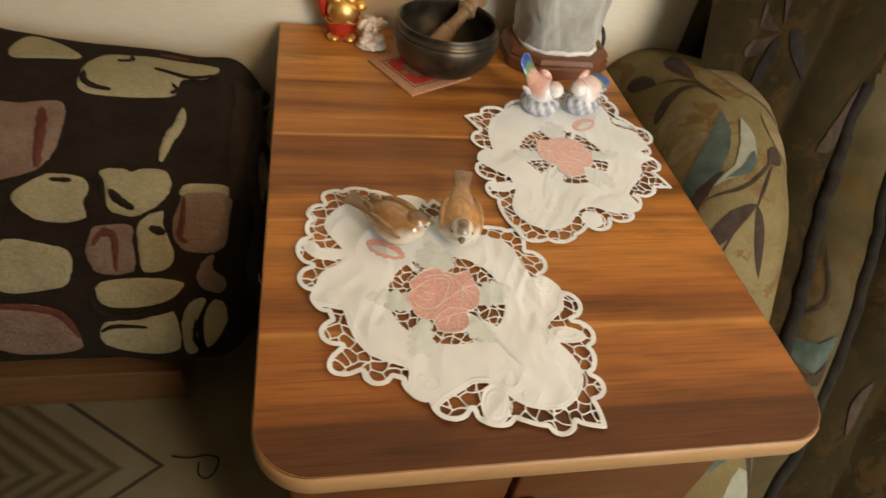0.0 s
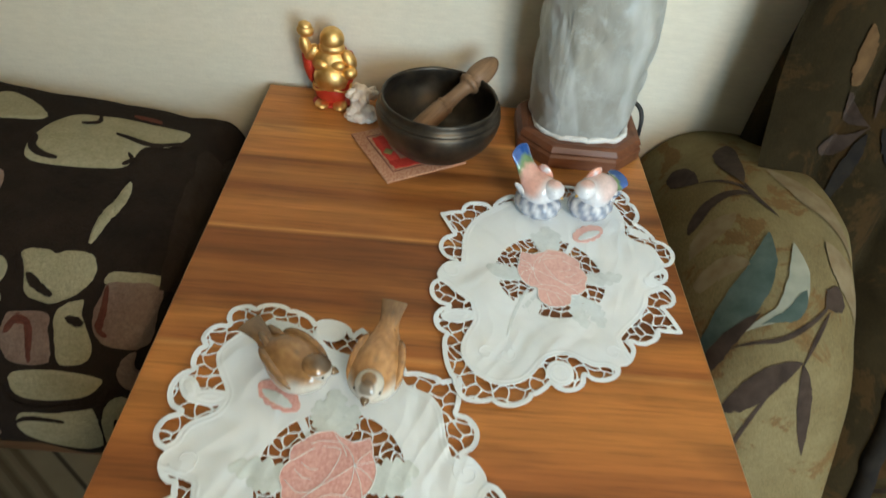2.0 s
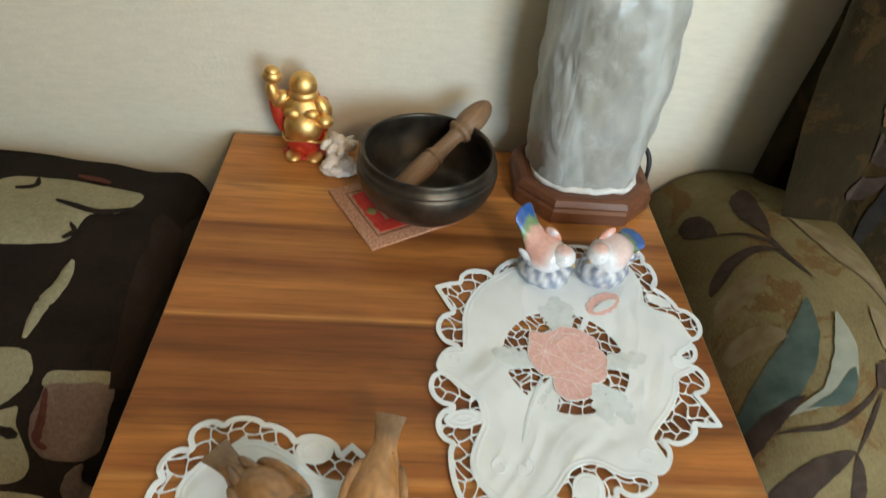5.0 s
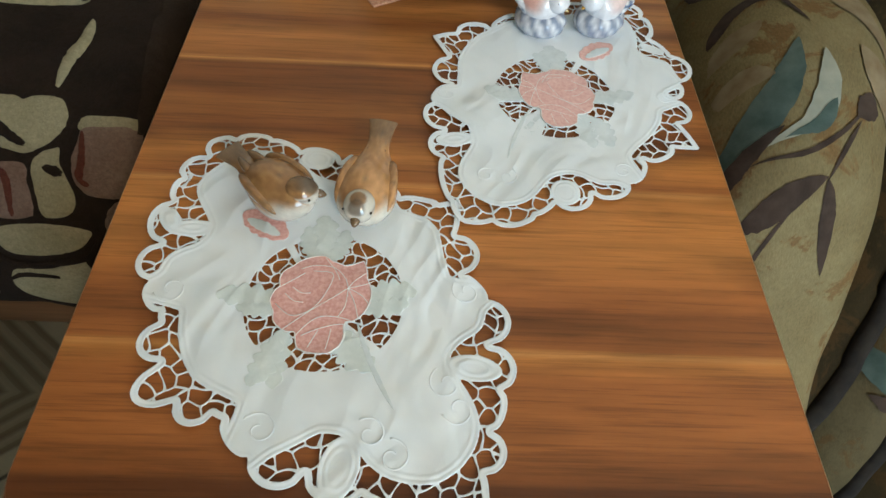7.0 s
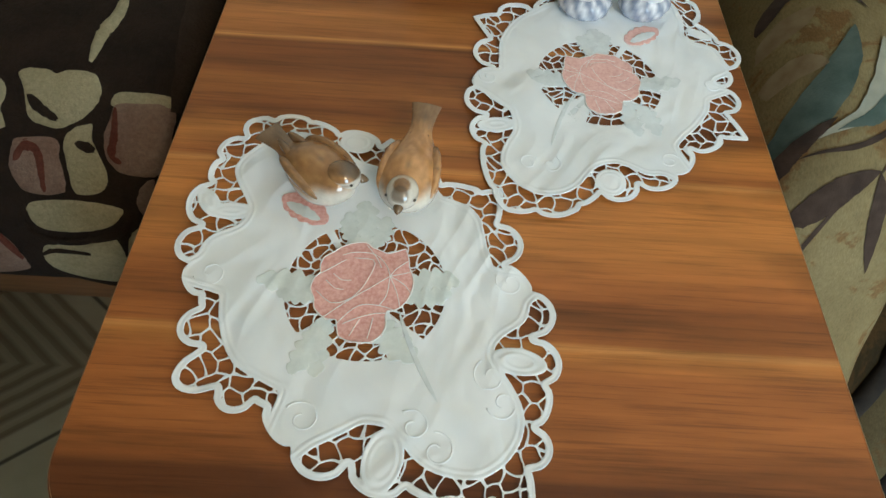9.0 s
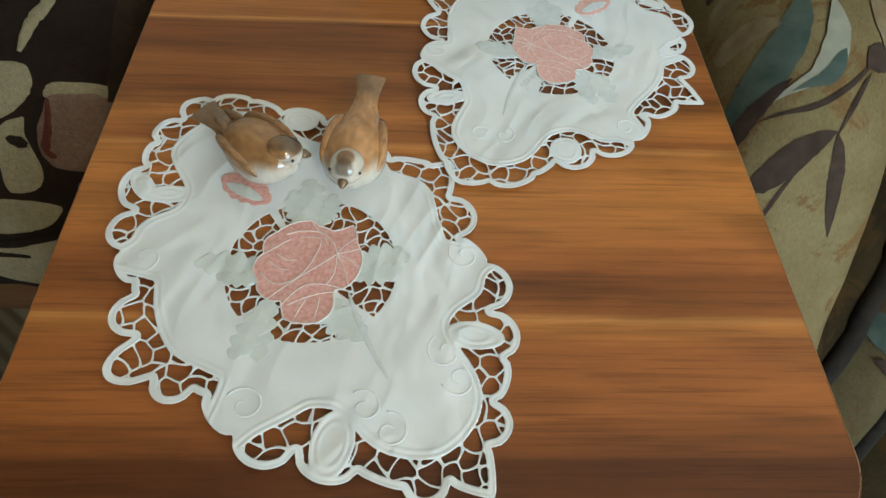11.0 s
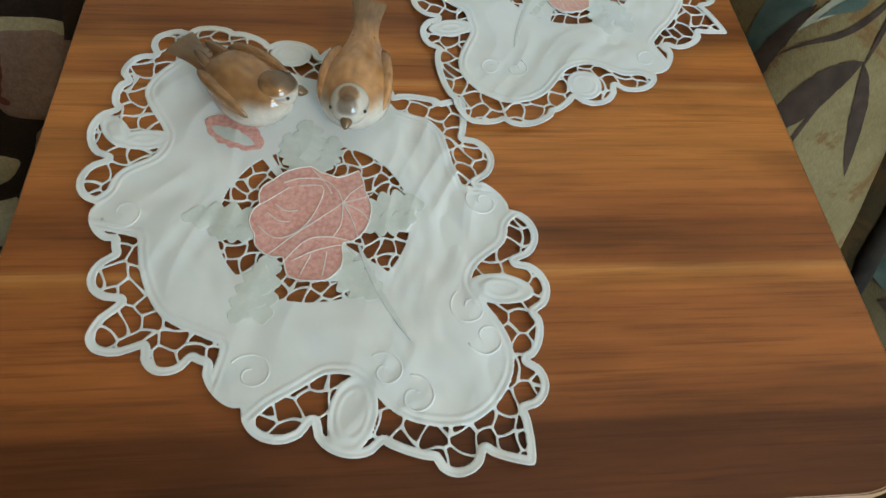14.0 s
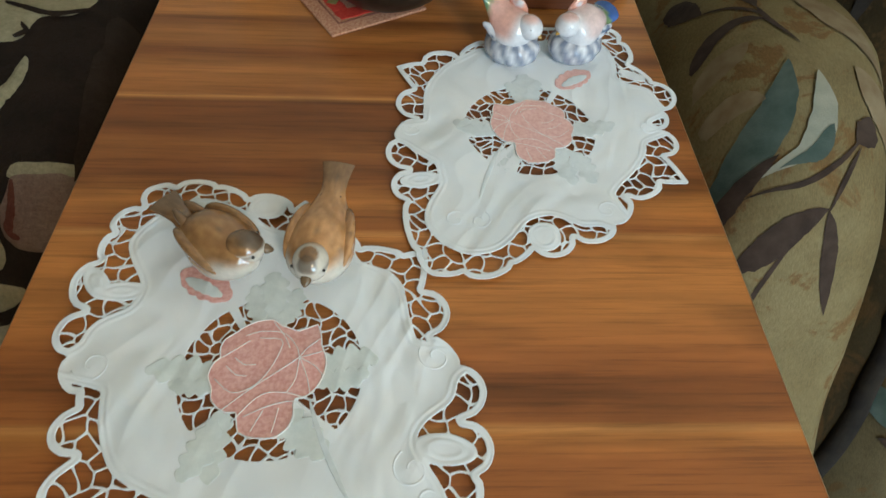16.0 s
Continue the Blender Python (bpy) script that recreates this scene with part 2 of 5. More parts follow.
LEAF_BROWN = cloth("dark_brown_print", (0.030, 0.019, 0.014), (0.055, 0.036, 0.026), 60, 700, 0.4, 0.95, 0.001)
LEAF_TEAL = cloth("grey_teal_print", (0.038, 0.062, 0.052), (0.078, 0.106, 0.090), 40, 700, 0.4, 0.95, 0.001)
LEAF_PALE = cloth("pale_sage_print", (0.22, 0.225, 0.175), (0.29, 0.288, 0.225), 40, 700, 0.4, 0.95, 0.001)
LEAF_RUST = cloth("faded_rust_print", (0.165, 0.115, 0.060), (0.225, 0.175, 0.103), 45, 700, 0.4, 0.95, 0.001)
COVER_RUST = cloth("dull_rust_print", (0.080, 0.042, 0.016), (0.115, 0.064, 0.026), 60, 700, 0.4, 0.95, 0.001)
COASTER = cloth("tan_brocade", (0.38, 0.16, 0.095), (0.56, 0.31, 0.19), 520, 900, 0.6, 0.9, 0.0008)
COASTER_RED = cloth("red_brocade", (0.50, 0.035, 0.022), (0.58, 0.06, 0.04), 300, 900, 0.5, 0.9, 0.0008)
COASTER_GREEN = cloth("olive_brocade", (0.20, 0.16, 0.05), (0.27, 0.22, 0.08), 300, 900, 0.5, 0.9, 0.0008)
STITCH = cloth("reddish_brown_thread", (0.20, 0.075, 0.05), (0.28, 0.12, 0.08), 300, 900, 0.5, 0.9, 0.0008)
RUG = rug_fabric()


# ---- mesh helpers ----
def mesh_ob(name, verts, faces, material, parent=None, smooth=True, label=""):
    me = bpy.data.meshes.new(name)
    me.from_pydata([tuple(v) for v in verts], [], [tuple(f) for f in faces])
    me.validate()
    bm = bmesh.new()
    bm.from_mesh(me)
    bmesh.ops.recalc_face_normals(bm, faces=bm.faces)
    bm.to_mesh(me)
    bm.free()
    for m in material if isinstance(material, (list, tuple)) else (material,):
        me.materials.append(m)
    me.polygons.foreach_set("use_smooth", [smooth] * len(me.polygons))
    ob = new(name, me)
    if parent:
        ob.parent = parent
    if label:
        ob["label"] = label
    return ob


def part(name, bm, material, parent, label="", smooth=True):
    me = bpy.data.meshes.new(name)
    bmesh.ops.recalc_face_normals(bm, faces=bm.faces)
    bm.to_mesh(me)
    bm.free()
    me.materials.append(material)
    me.polygons.foreach_set("use_smooth", [smooth] * len(me.polygons))
    ob = new(name, me)
    ob.parent = parent
    if label:
        ob["label"] = label
    return ob


def thing(name, label, category, group="", kind=""):
    return tagged(new(name), label, category, group, kind)


def box(x0, x1, y0, y1, z0, z1, bevel=0.0, seg=2):
    bm = bmesh.new()
    bmesh.ops.create_cube(bm, size=1, matrix=Matrix.LocRotScale(((x0 + x1) / 2, (y0 + y1) / 2, (z0 + z1) / 2), None, (x1 - x0, y1 - y0, z1 - z0)))
    if bevel:
        bmesh.ops.bevel(bm, geom=bm.edges[:], offset=bevel, segments=seg, profile=0.5, affect="EDGES")
    return bm


def grid_faces(rows, cols, wrap=False):
    out = []
    for i in range(rows - 1):
        for j in range(cols if wrap else cols - 1):
            k = (j + 1) % cols
            out.append((i * cols + j, i * cols + k, (i + 1) * cols + k, (i + 1) * cols + j))
    return out


def lathe(profile, seg=48):
    """Vertices and faces of a turned shape, from (radius, height) pairs."""
    verts = [(r * math.cos(2 * math.pi * k / seg), r * math.sin(2 * math.pi * k / seg), z) for r, z in profile for k in range(seg)]
    return verts, grid_faces(len(profile), seg, True)


def glide(points, n):
    """n points along a smooth curve through the given ones."""
    p = [Vector(q) for q in points]
    p = [2 * p[0] - p[1], *p, 2 * p[-1] - p[-2]]
    out, spans = [], len(p) - 3
    for i in range(n):
        u = spans * i / (n - 1)
        k = min(int(u), spans - 1)
        u -= k
        a, b, c, d = p[k : k + 4]
        out.append(0.5 * (2 * b + (c - a) * u + (2 * a - 5 * b + 4 * c - d) * u * u + (3 * b - 3 * c + d - a) * u**3))
    return out


def tube(points, radius, seg=8):
    """A round cord along points; radius: one number, or one for each point."""
    verts, n = [], len(points)
    for i, p in enumerate(points):
        way = (Vector(points[min(i + 1, n - 1)]) - Vector(points[max(i - 1, 0)])).normalized()
        side = way.cross(Vector((0, 0, 1)))
        side = side.normalized() if side.length > 1e-4 else Vector((1, 0, 0))
        up = side.cross(way)
        r = radius[i] if hasattr(radius, "__len__") else radius
        verts += [Vector(p) + r * (math.cos(a) * side + math.sin(a) * up) for a in (2 * math.pi * k / seg for k in range(seg))]
    faces = grid_faces(n, seg, True) + [tuple(range(seg)), tuple(range((n - 1) * seg, n * seg))]
    return verts, faces


def joined(pieces):
    verts, faces = [], []
    for v, f in pieces:
        k = len(verts)
        verts += list(v)
        faces += [tuple(i + k for i in q) for q in f]
    return verts, faces


def egg(centre, size, turn=(0, 0, 0), seg=20, rings=14):
    """An ellipsoid as vertices and faces."""
    m = Matrix.LocRotScale(centre, Euler([radians(a) for a in turn]), size)
    verts = []
    for i in range(rings + 1):
        a = math.pi * (0.004 + 0.992 * i / rings)
        verts += [m @ Vector((math.sin(a) * math.cos(b), math.sin(a) * math.sin(b), math.cos(a))) for b in (2 * math.pi * k / seg for k in range(seg))]
    return verts, grid_faces(rings + 1, seg, True) + [tuple(range(seg)), tuple(range(rings * seg, (rings + 1) * seg))]


def painted(ob, colour_at):
    """Lays a colour layer on a mesh from a function of the vertex's place."""
    layer = ob.data.color_attributes.new("paint", "FLOAT_COLOR", "POINT")
    values = np.ones((len(ob.data.vertices), 4))
    for i, v in enumerate(ob.data.vertices):
        values[i, :3] = colour_at(v.co)
    layer.data.foreach_set("color", values.ravel())
    return ob


def ease(a, b, x):
    t = min(max((x - a) / (b - a), 0.0), 1.0)
    return t * t * (3 - 2 * t)


def blend(a, b, t):
    return tuple(p + (q - p) * t for p, q in zip(a, b))


# ---- the room ----
def slab(name, x0, x1, y0, y1, z0, z1, material, label):
    ob = part(name, box(x0, x1, y0, y1, z0, z1), material, None, "", False)
    return tagged(ob, label, "wall" if "wall" in name else name, kind="structure")


slab("wall_north", -2.4, 2.4, 0.842, 0.98, 0.0, 2.6, WALL, "plain cream wallpapered wall behind the table")
slab("wall_west", -2.4, -2.25, -2.62, 0.842, 0.0, 2.6, WALL, "cream wallpapered wall of the room")
slab("wall_east", 2.25, 2.4, -2.62, 0.842, 0.0, 2.6, WALL, "cream wallpapered wall of the room")
# Unseen wall, added only to keep window and bulb light off the table's front left.
slab("wall_light_blocker", -2.25, 0.30, -0.90, -0.80, 0.0, 2.6, WALL, "unseen wall added to shade the front left of the table")
south = thing("wall_south", "cream wallpapered wall with a window opening", "wall", kind="structure")
for x0, x1, z0, z1 in ((-2.4, 0.35, 0.0, 2.6), (2.05, 2.4, 0.0, 2.6), (0.35, 2.05, 0.0, 0.83), (0.35, 2.05, 2.27, 2.6)):
    part("wall_panel", box(x0, x1, -2.78, -2.62, z0, z1), WALL, south, smooth=False)
slab("ceiling", -2.4, 2.4, -2.78, 0.98, 2.6, 2.7, Nodes("white_ceiling_paint", 0.9).set(colour=(0.78, 0.77, 0.74)).mat, "plain white ceiling")
slab("floor", -2.4, 2.4, -2.78, 0.98, -0.1, 0.0, wood_plain("brown_floor_wood", (0.13, 0.06, 0.028), (0.21, 0.105, 0.05), (4, 40, 40)), "brown wooden floor under the rug")
rug_bm = box(-1.9, 1.6, -1.7, 0.80, 0.0, 0.008, 0.003)
tagged(part("rug", rug_bm, RUG, None), "beige rug with nested diamond stripes and dark lines", "rug")


# ---- the table ----
table = thing("bedside_table", "walnut laminate bedside table with rounded light-edged top", "table")


def rounded_top(x0, x1, y0, y1, r, seg=14):
    pts = [(x1, y1), (x0, y1)]
    pts += [(x0 + r - r * math.cos(a), y0 + r - r * math.sin(a)) for a in (math.pi / 2 * k / seg for k in range(seg + 1))]
    pts += [(x1 - r + r * math.sin(a), y0 + r - r * math.cos(a)) for a in (math.pi / 2 * k / seg for k in range(seg + 1))]
    return pts


def prism(outline, z0, z1, inset=0.0):
    bm = bmesh.new()
    low = [bm.verts.new((x, y, z0)) for x, y in outline]
    high = [bm.verts.new((x, y, z1)) for x, y in outline]
    n = len(outline)
    bm.faces.new(high)
    bm.faces.new(low[::-1])
    for k in range(n):
        bm.faces.new((low[k], low[(k + 1) % n], high[(k + 1) % n], high[k]))
    return bm


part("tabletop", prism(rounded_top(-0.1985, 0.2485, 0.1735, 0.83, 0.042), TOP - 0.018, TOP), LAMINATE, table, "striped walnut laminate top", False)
band = rounded_top(-0.2, 0.25, 0.172, 0.83, 0.044)
bm = bmesh.new()
loops = [[bm.verts.new((x + dx * (0.025 - x) * 1.0, y + dx * (0.5 - y), z)) for x, y in band] for dx, z in ((0.008, TOP - 0.0205), (0, TOP - 0.0185), (0, TOP - 0.0035), (0.003, TOP - 0.0006), (0.0068, TOP + 0.0002))]
for a, b in zip(loops, loops[1:]):
    for k in range(1, len(band)):
        q = (k + 1) % len(band)
        bm.faces.new((a[k], a[q], b[q], b[k]))
part("edge_band", bm, EDGE_BAND, table, "light wooden edge band")
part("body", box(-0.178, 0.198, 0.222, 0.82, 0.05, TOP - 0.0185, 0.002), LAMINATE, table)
part("plinth", box(-0.17, 0.19, 0.237, 0.81, 0.0, 0.05), BASE_WOOD, table)
for z0, z1 in ((0.395, 0.585), (0.235, 0.389), (0.062, 0.229)):
    for x0, x1 in ((-0.176, 0.006), (0.012, 0.196)):
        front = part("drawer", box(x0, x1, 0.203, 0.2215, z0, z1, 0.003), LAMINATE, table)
    front = part("handle", box(-0.02, 0.036, 0.189, 0.2025, (z0 + z1) / 2 - 0.006, (z0 + z1) / 2 + 0.006, 0.004), EDGE_BAND, table)


# ---- doilies ----
STEP = 0.8  # mm


def to_outline(px, py, line):
    """Distance from points to a closed line, positive inside."""
    best = np.full(px.shape, 1e9)
    inside = np.zeros(px.shape, bool)
    for (ax, ay), (bx, by) in zip(line, np.roll(line, -1, 0)):
        dx, dy = bx - ax, by - ay
        t = np.clip(((px - ax) * dx + (py - ay) * dy) / (dx * dx + dy * dy + 1e-9), 0, 1)
        best = np.minimum(best, np.hypot(px - ax - t * dx, py - ay - t * dy))
        cross = (ay > py) != (by > py)
        inside ^= cross & (px < dx * (py - ay) / (dy if dy else 1e-9) + ax)
    return np.where(inside, best, -best)


def web(px, py, size, seed):
    """Half the gap between the nearest and second nearest of scattered seeds: small on the threads of a net."""
    rng = np.random.default_rng(seed)
    jit = rng.uniform(0.12, 0.88, (80, 80, 2))
    cx, cy = np.floor(px / size).astype(int), np.floor(py / size).astype(int)
    first, second = np.full(px.shape, 1e9), np.full(px.shape, 1e9)
    for i in range(-2, 3):
        for j in range(-2, 3):
            q = jit[(cx + i) % 80, (cy + j) % 80]
            d = np.hypot((cx + i + q[..., 0]) * size - px, (cy + j + q[..., 1]) * size - py)
            second = np.minimum(second, np.maximum(first, d))
            first = np.minimum(first, d)
    return (second - first) / 2


def contour_mesh(field, xs, ys):
    """The part of a grid where field is positive, cut smoothly at its zero line. Returns plan points and faces."""
    ny, nx = field.shape
    points, index, faces = [], {}, []

    def corner(i, j):
        key = (i, j)
        if key not in index:
            index[key] = len(points)
            points.append((xs[j], ys[i]))
        return index[key]

    def crossing(i, j, k, l):
        key = (i, j, k, l) if (i, j) < (k, l) else (k, l, i, j)
        if key not in index:
            a, b = field[i, j], field[k, l]
            t = min(max(a / (a - b), 0.03), 0.97)
            index[key] = len(points)
            points.append((xs[j] + t * (xs[l] - xs[j]), ys[i] + t * (ys[k] - ys[i])))
        return index[key]

    plus = field > 0
    count = plus[:-1, :-1].astype(int) + plus[1:, :-1] + plus[:-1, 1:] + plus[1:, 1:]
    for i, j in zip(*np.nonzero(count)):
        ring = ((i, j), (i, j + 1), (i + 1, j + 1), (i + 1, j))
        if count[i, j] == 4:
            faces.append(tuple(corner(*c) for c in ring))
            continue
        poly = []
        for a, b in zip(ring, ring[1:] + ring[:1]):
            if plus[a]:
                poly.append(corner(*a))
            if plus[a] != plus[b]:
                poly.append(crossing(*a, *b))
        if len(poly) > 2:
            faces.append(tuple(poly))
    return points, faces


def scalloped(notches):
    """A closed line of scallops round the origin, in mm, from notches (angle, radius, bulge of the scallop that follows)."""
    line = []
    spots = [(q * math.cos(radians(a)), q * math.sin(radians(a)), b) for a, q, b in notches]
    for k, (ax, ay, full) in enumerate(spots):
        bx, by, _ = spots[(k + 1) % len(spots)]
        chord = math.hypot(bx - ax, by - ay)
        for i in range(12):
            t = i / 12
            bulge = full * chord * (4 * t * (1 - t)) ** 0.6
            line.append((ax + t * (bx - ax) + bulge * (by - ay) / chord, ay + t * (by - ay) - bulge * (bx - ax) / chord))
    return np.array(line)


def doily(centre, notches, inner, tongues, scrolls, rose_turn, flip, seed, creases, rose_cloth, leaf_cloth, label):
    """A cut-work doily: linen ground, scalloped corded border, netted openings, a pink rose with sheer leaves."""
    cx, cy = centre
    line = scalloped(notches)
    lo, hi = line.min(0) - 3, line.max(0) + 3
    xs, ys = np.arange(lo[0], hi[0], STEP), np.arange(lo[1], hi[1], STEP)
    px, py = np.meshgrid(xs, ys)
    rim = to_outline(px, py, line)
    th, rad = np.arctan2(py, px), np.hypot(px, py)
    fine_th = np.radians(np.arange(0, 360, 1.5))
    edge_r = np.interp(fine_th, [radians(a) for a, _ in inner], [r for _, r in inner], period=2 * math.pi)
    edge_r = np.convolve(np.r_[edge_r[-2:], edge_r, edge_r[:2]], (0.12, 0.22, 0.32, 0.22, 0.12), "valid")
    inner_line = np.stack([edge_r * np.cos(fine_th), edge_r * np.sin(fine_th)], 1)
    wx, wy = 1.5 * np.sin(py * 0.27 + 1.3), 1.5 * np.sin(px * 0.29 + 0.4)
    net = web(px + 200 + wx, py + 200 + wy, 11.0, seed)
    lace = np.minimum(rim - 4.0, -to_outline(px, py, inner_line))
    for a, r, long, wide, turn in tongues:
        dx, dy = px - r * math.cos(radians(a)), py - r * math.sin(radians(a))
        c, q = math.cos(radians(turn)), math.sin(radians(turn))
        lace = np.minimum(lace, (np.hypot((dx * c + dy * q) / long, (dy * c - dx * q) / wide) - 1) * wide)
    field = np.minimum(rim, -np.minimum(lace, net - 0.50))
    # the rose with its ring of openings
    local = (th - radians(rose_turn)) * (-1 if flip else 1)
    lobes = ((4, 28), (20, 31), (39, 33), (50, 38), (57, 41), (64, 35), (70, 32), (80, 33), (88, 34), (95, 38), (108, 39), (120, 39), (129, 38), (140, 39), (148, 37), (156, 33), (166, 35), (177, 35), (190, 32), (202, 33), (214, 31), (222, 29), (230, 25),
             (237, 28), (246, 33), (256, 34), (265, 34), (280, 34), (293, 31), (302, 27), (312, 20), (322, 18), (332, 22), (346, 25))
    petals = np.interp(local, [radians(a) for a, _ in lobes], [r for _, r in lobes], period=2 * math.pi) + 0.9 * np.abs(np.sin(15 * local)) - 0.4
    ring = 50.5 + 4.5 * np.cos(local - radians(100))
    gaps = np.full(px.shape, -1e9)
    for a, half in ((-101, 33), (-156, 14), (147, 22), (52, 31), (-22, 16), (114, 5), (-51, 3)):
        off = np.abs((local - radians(a) + math.pi) % (2 * math.pi) - math.pi)
        gaps = np.maximum(gaps, (radians(half) - off) * rad)
    opening = np.minimum(np.minimum(rad - petals, ring - rad), gaps)
    fine = web(px + 260 + wx, py + 260 + wy, 8.6, seed + 3)
    field = np.minimum(field, -np.minimum(opening, fine - 0.46))

    def lift(x, y):
        """Height over the tabletop, in metres, of the creased cloth at a plan point in mm."""
        d = math.hypot(x, y)
        w = noise.noise(Vector((x * 0.021 + seed, y * 0.017, 0.3))) + 0.6 * noise.noise(Vector((x * 0.05 + y * 0.035, y * 0.012 - x * 0.012, seed + 2.0)))
        bx, by = x + 22 * noise.noise(Vector((x * 0.016, y * 0.016, seed + 4.0))), y + 22 * noise.noise(Vector((y * 0.018, x * 0.014, seed + 9.0)))
        fold = 0.32 - 0.8 * abs(noise.noise(Vector(((bx * 0.88 - by * 0.47) * 0.048, (by * 0.88 + bx * 0.47) * 0.013, seed + 7.0)))) + 0.12 * noise.noise(Vector((bx * 0.11, by * 0.085, seed + 1.0)))
        return 0.0010 + max(0.0, 0.0026 * (0.75 * w + creases * fold + 0.42 + 0.22 * noise.noise(Vector((bx * 0.075, by * 0.06, seed + 12.0))))) * min(1.0, 0.5 + d / 120)

    owner = thing("doily", label, "doily", "cut-work doilies on the table")
    owner.location = (cx, cy, TOP)
    spots, faces = contour_mesh(field, xs, ys)
    sp = np.array(spots)
    at = (np.clip(((sp[:, 1] - ys[0]) / STEP).round().astype(int), 0, len(ys) - 1), np.clip(((sp[:, 0] - xs[0]) / STEP).round().astype(int), 0, len(xs) - 1))
    cord = np.exp(-(((rim[at] - 0.9) / 0.9) ** 2)) * 0.25 + np.exp(-(((lace[at] + 0.8) / 0.8) ** 2)) * 0.45 + np.exp(-(((lace[at] + 4.0) / 0.8) ** 2)) * 0.45
    verts = [(x / 1000, y / 1000, lift(x, y) + 0.0009 * c) for (x, y), c in zip(spots, cord)]
    ground = mesh_ob("linen_ground", verts, faces, LINEN, owner)
    solid = ground.modifiers.new("thickness", "SOLIDIFY")
    solid.thickness, solid.offset = 0.0006, -1

    def patch(name, mask, material, up, tag):
        q, f = contour_mesh(mask, xs, ys)
        ob = mesh_ob(name, [(x / 1000, y / 1000, lift(x, y) + up) for x, y in q], f, material, owner, label=tag)
        m = ob.modifiers.new("thickness", "SOLIDIFY")
        m.thickness, m.offset = 0.0003, -1
        return ob

    patch("rose_flower", petals - rad, rose_cloth, 0.0011, "pink fabric rose with stitched petals")

    def plan(a, r):
        a = radians(a) * (-1 if flip else 1) + radians(rose_turn)
        return r * math.cos(a), r * math.sin(a)

    def leaf(a0, r0, a1, r1, wide, bend=0.0, ragged=0.16):
        (ax, ay), (bx, by) = plan(a0, r0), plan(a1, r1)
        dx, dy = bx - ax, by - ay
        n = math.hypot(dx, dy)
        t = ((px - ax) * dx + (py - ay) * dy) / n / n
        side = np.abs(((px - ax) * dy - (py - ay) * dx) / n - bend * 4 * t * (1 - t))
        tooth = 1 - ragged + ragged * np.abs(np.sin(t * 15 + np.sign(dx * (py - ay) - dy * (px - ax)) * 0.7 + a0))
        return wide * np.clip(4 * t * (1 - t), 0, 1) ** 0.6 * tooth - side - np.where((t < 0) | (t > 1), 50, 0)

    sprays = [(-62, 18, -52, 56, 11, 3), (-144, 26, -112, 62, 9, 3), (-140, 34, -124, 68, 9, -2), (178, 26, 175, 70, 10, 2), (188, 28, 182, 56, 6, -2), (97, 28, 96, 74, 12, 0), (88, 34, 82, 62, 7, 2), (106, 36, 106, 66, 7, -2), (10, 22, 13, 60, 11, -2), (0, 22, 4, 54, 8, 2)]
    for k, spray in enumerate(sprays):
        q = leaf(*spray, 0.42)
        patch("sheer_leaf", np.minimum(q, rad - petals + 2), leaf_cloth, 0.0006 + 0.00003 * k, "pale sage sheer leaf")
    patch("sheer_stem", leaf(-26, 24, -55, 84, 1.7, 2, 0.1), PALE_SHEER, 0.0007, "pale embroidered stem")
    bud = np.minimum(leaf(121, 62, 131, 99, 11), 60)
    patch("rose_bud", bud, rose_cloth, 0.0008, "small pink fabric bud")
    patch("bud_leaf", np.minimum(leaf(124, 66, 132, 92, 4.5), 60), leaf_cloth, 0.0013, "pale strip on the bud")

    def stitch(name, places, radius=0.00045, up=0.0013):
        pts = [(x / 1000, y / 1000, lift(x, y) + up) for x, y in places]
        return tube([Vector(p) for p in pts], radius, 6)

    def petal_line(*bends):
        """A stitched line through a few bends, in mm from the rose's heart."""
        return stitch("vein", [plan(math.degrees(math.atan2(p.y, p.x)), p.length) for p in glide([Vector((x, y, 0)) for x, y in bends], 18)], 0.00028, 0.00125)

    veins = [petal_line((-25, -19), (-12, -7), (2, 4), (14, 13)), petal_line((-31, 0), (-20, -8), (-8, -3), (0, 10), (3, 24), (-10, 26)), petal_line((-18, 27), (-10, 30), (3, 29), (11, 21), (14, 13)),
             petal_line((14, 13), (18, 19), (25, 25)), petal_line((14, 13), (24, 16), (30, 19)), petal_line((14, 13), (23, 8), (28, 2)), petal_line((14, 13), (19, 2), (22, -9)), petal_line((14, 13), (13, 0), (9, -8)),
             petal_line((-18, -25), (-5, -10), (8, -8), (20, -11)), petal_line((-12, -22), (0, -16), (14, -13), (21, -19)), petal_line((-34, 10), (-23, 18), (-15, 24)), petal_line((-3, 36), (4, 27), (8, 19)),
             petal_line((-2, -18), (-5, -25), (-7, -30)), petal_line((6, -17), (5, -25), (4, -31)), petal_line((14, -15), (14, -22), (13, -28)), petal_line((-26, 8), (-20, 3), (-14, 2)), petal_line((-22, 13), (-16, 9), (-10, 9))]
    rim_turns = np.arange(0, 363, 3)
    rim_radii = np.interp(np.radians(rim_turns), [radians(a) for a, _ in lobes], [q for _, q in lobes], period=2 * math.pi)
    veins.append(stitch("rim", [plan(a, q) for a, q in zip(rim_turns, rim_radii)], 0.00042, 0.0012))
    mesh_ob("petal_stitching", *joined(veins), THREAD, owner, label="white stitched petal lines")
    for a, q, size, turn, way in scrolls:
        x, y = q * math.cos(radians(a)), q * math.sin(radians(a))
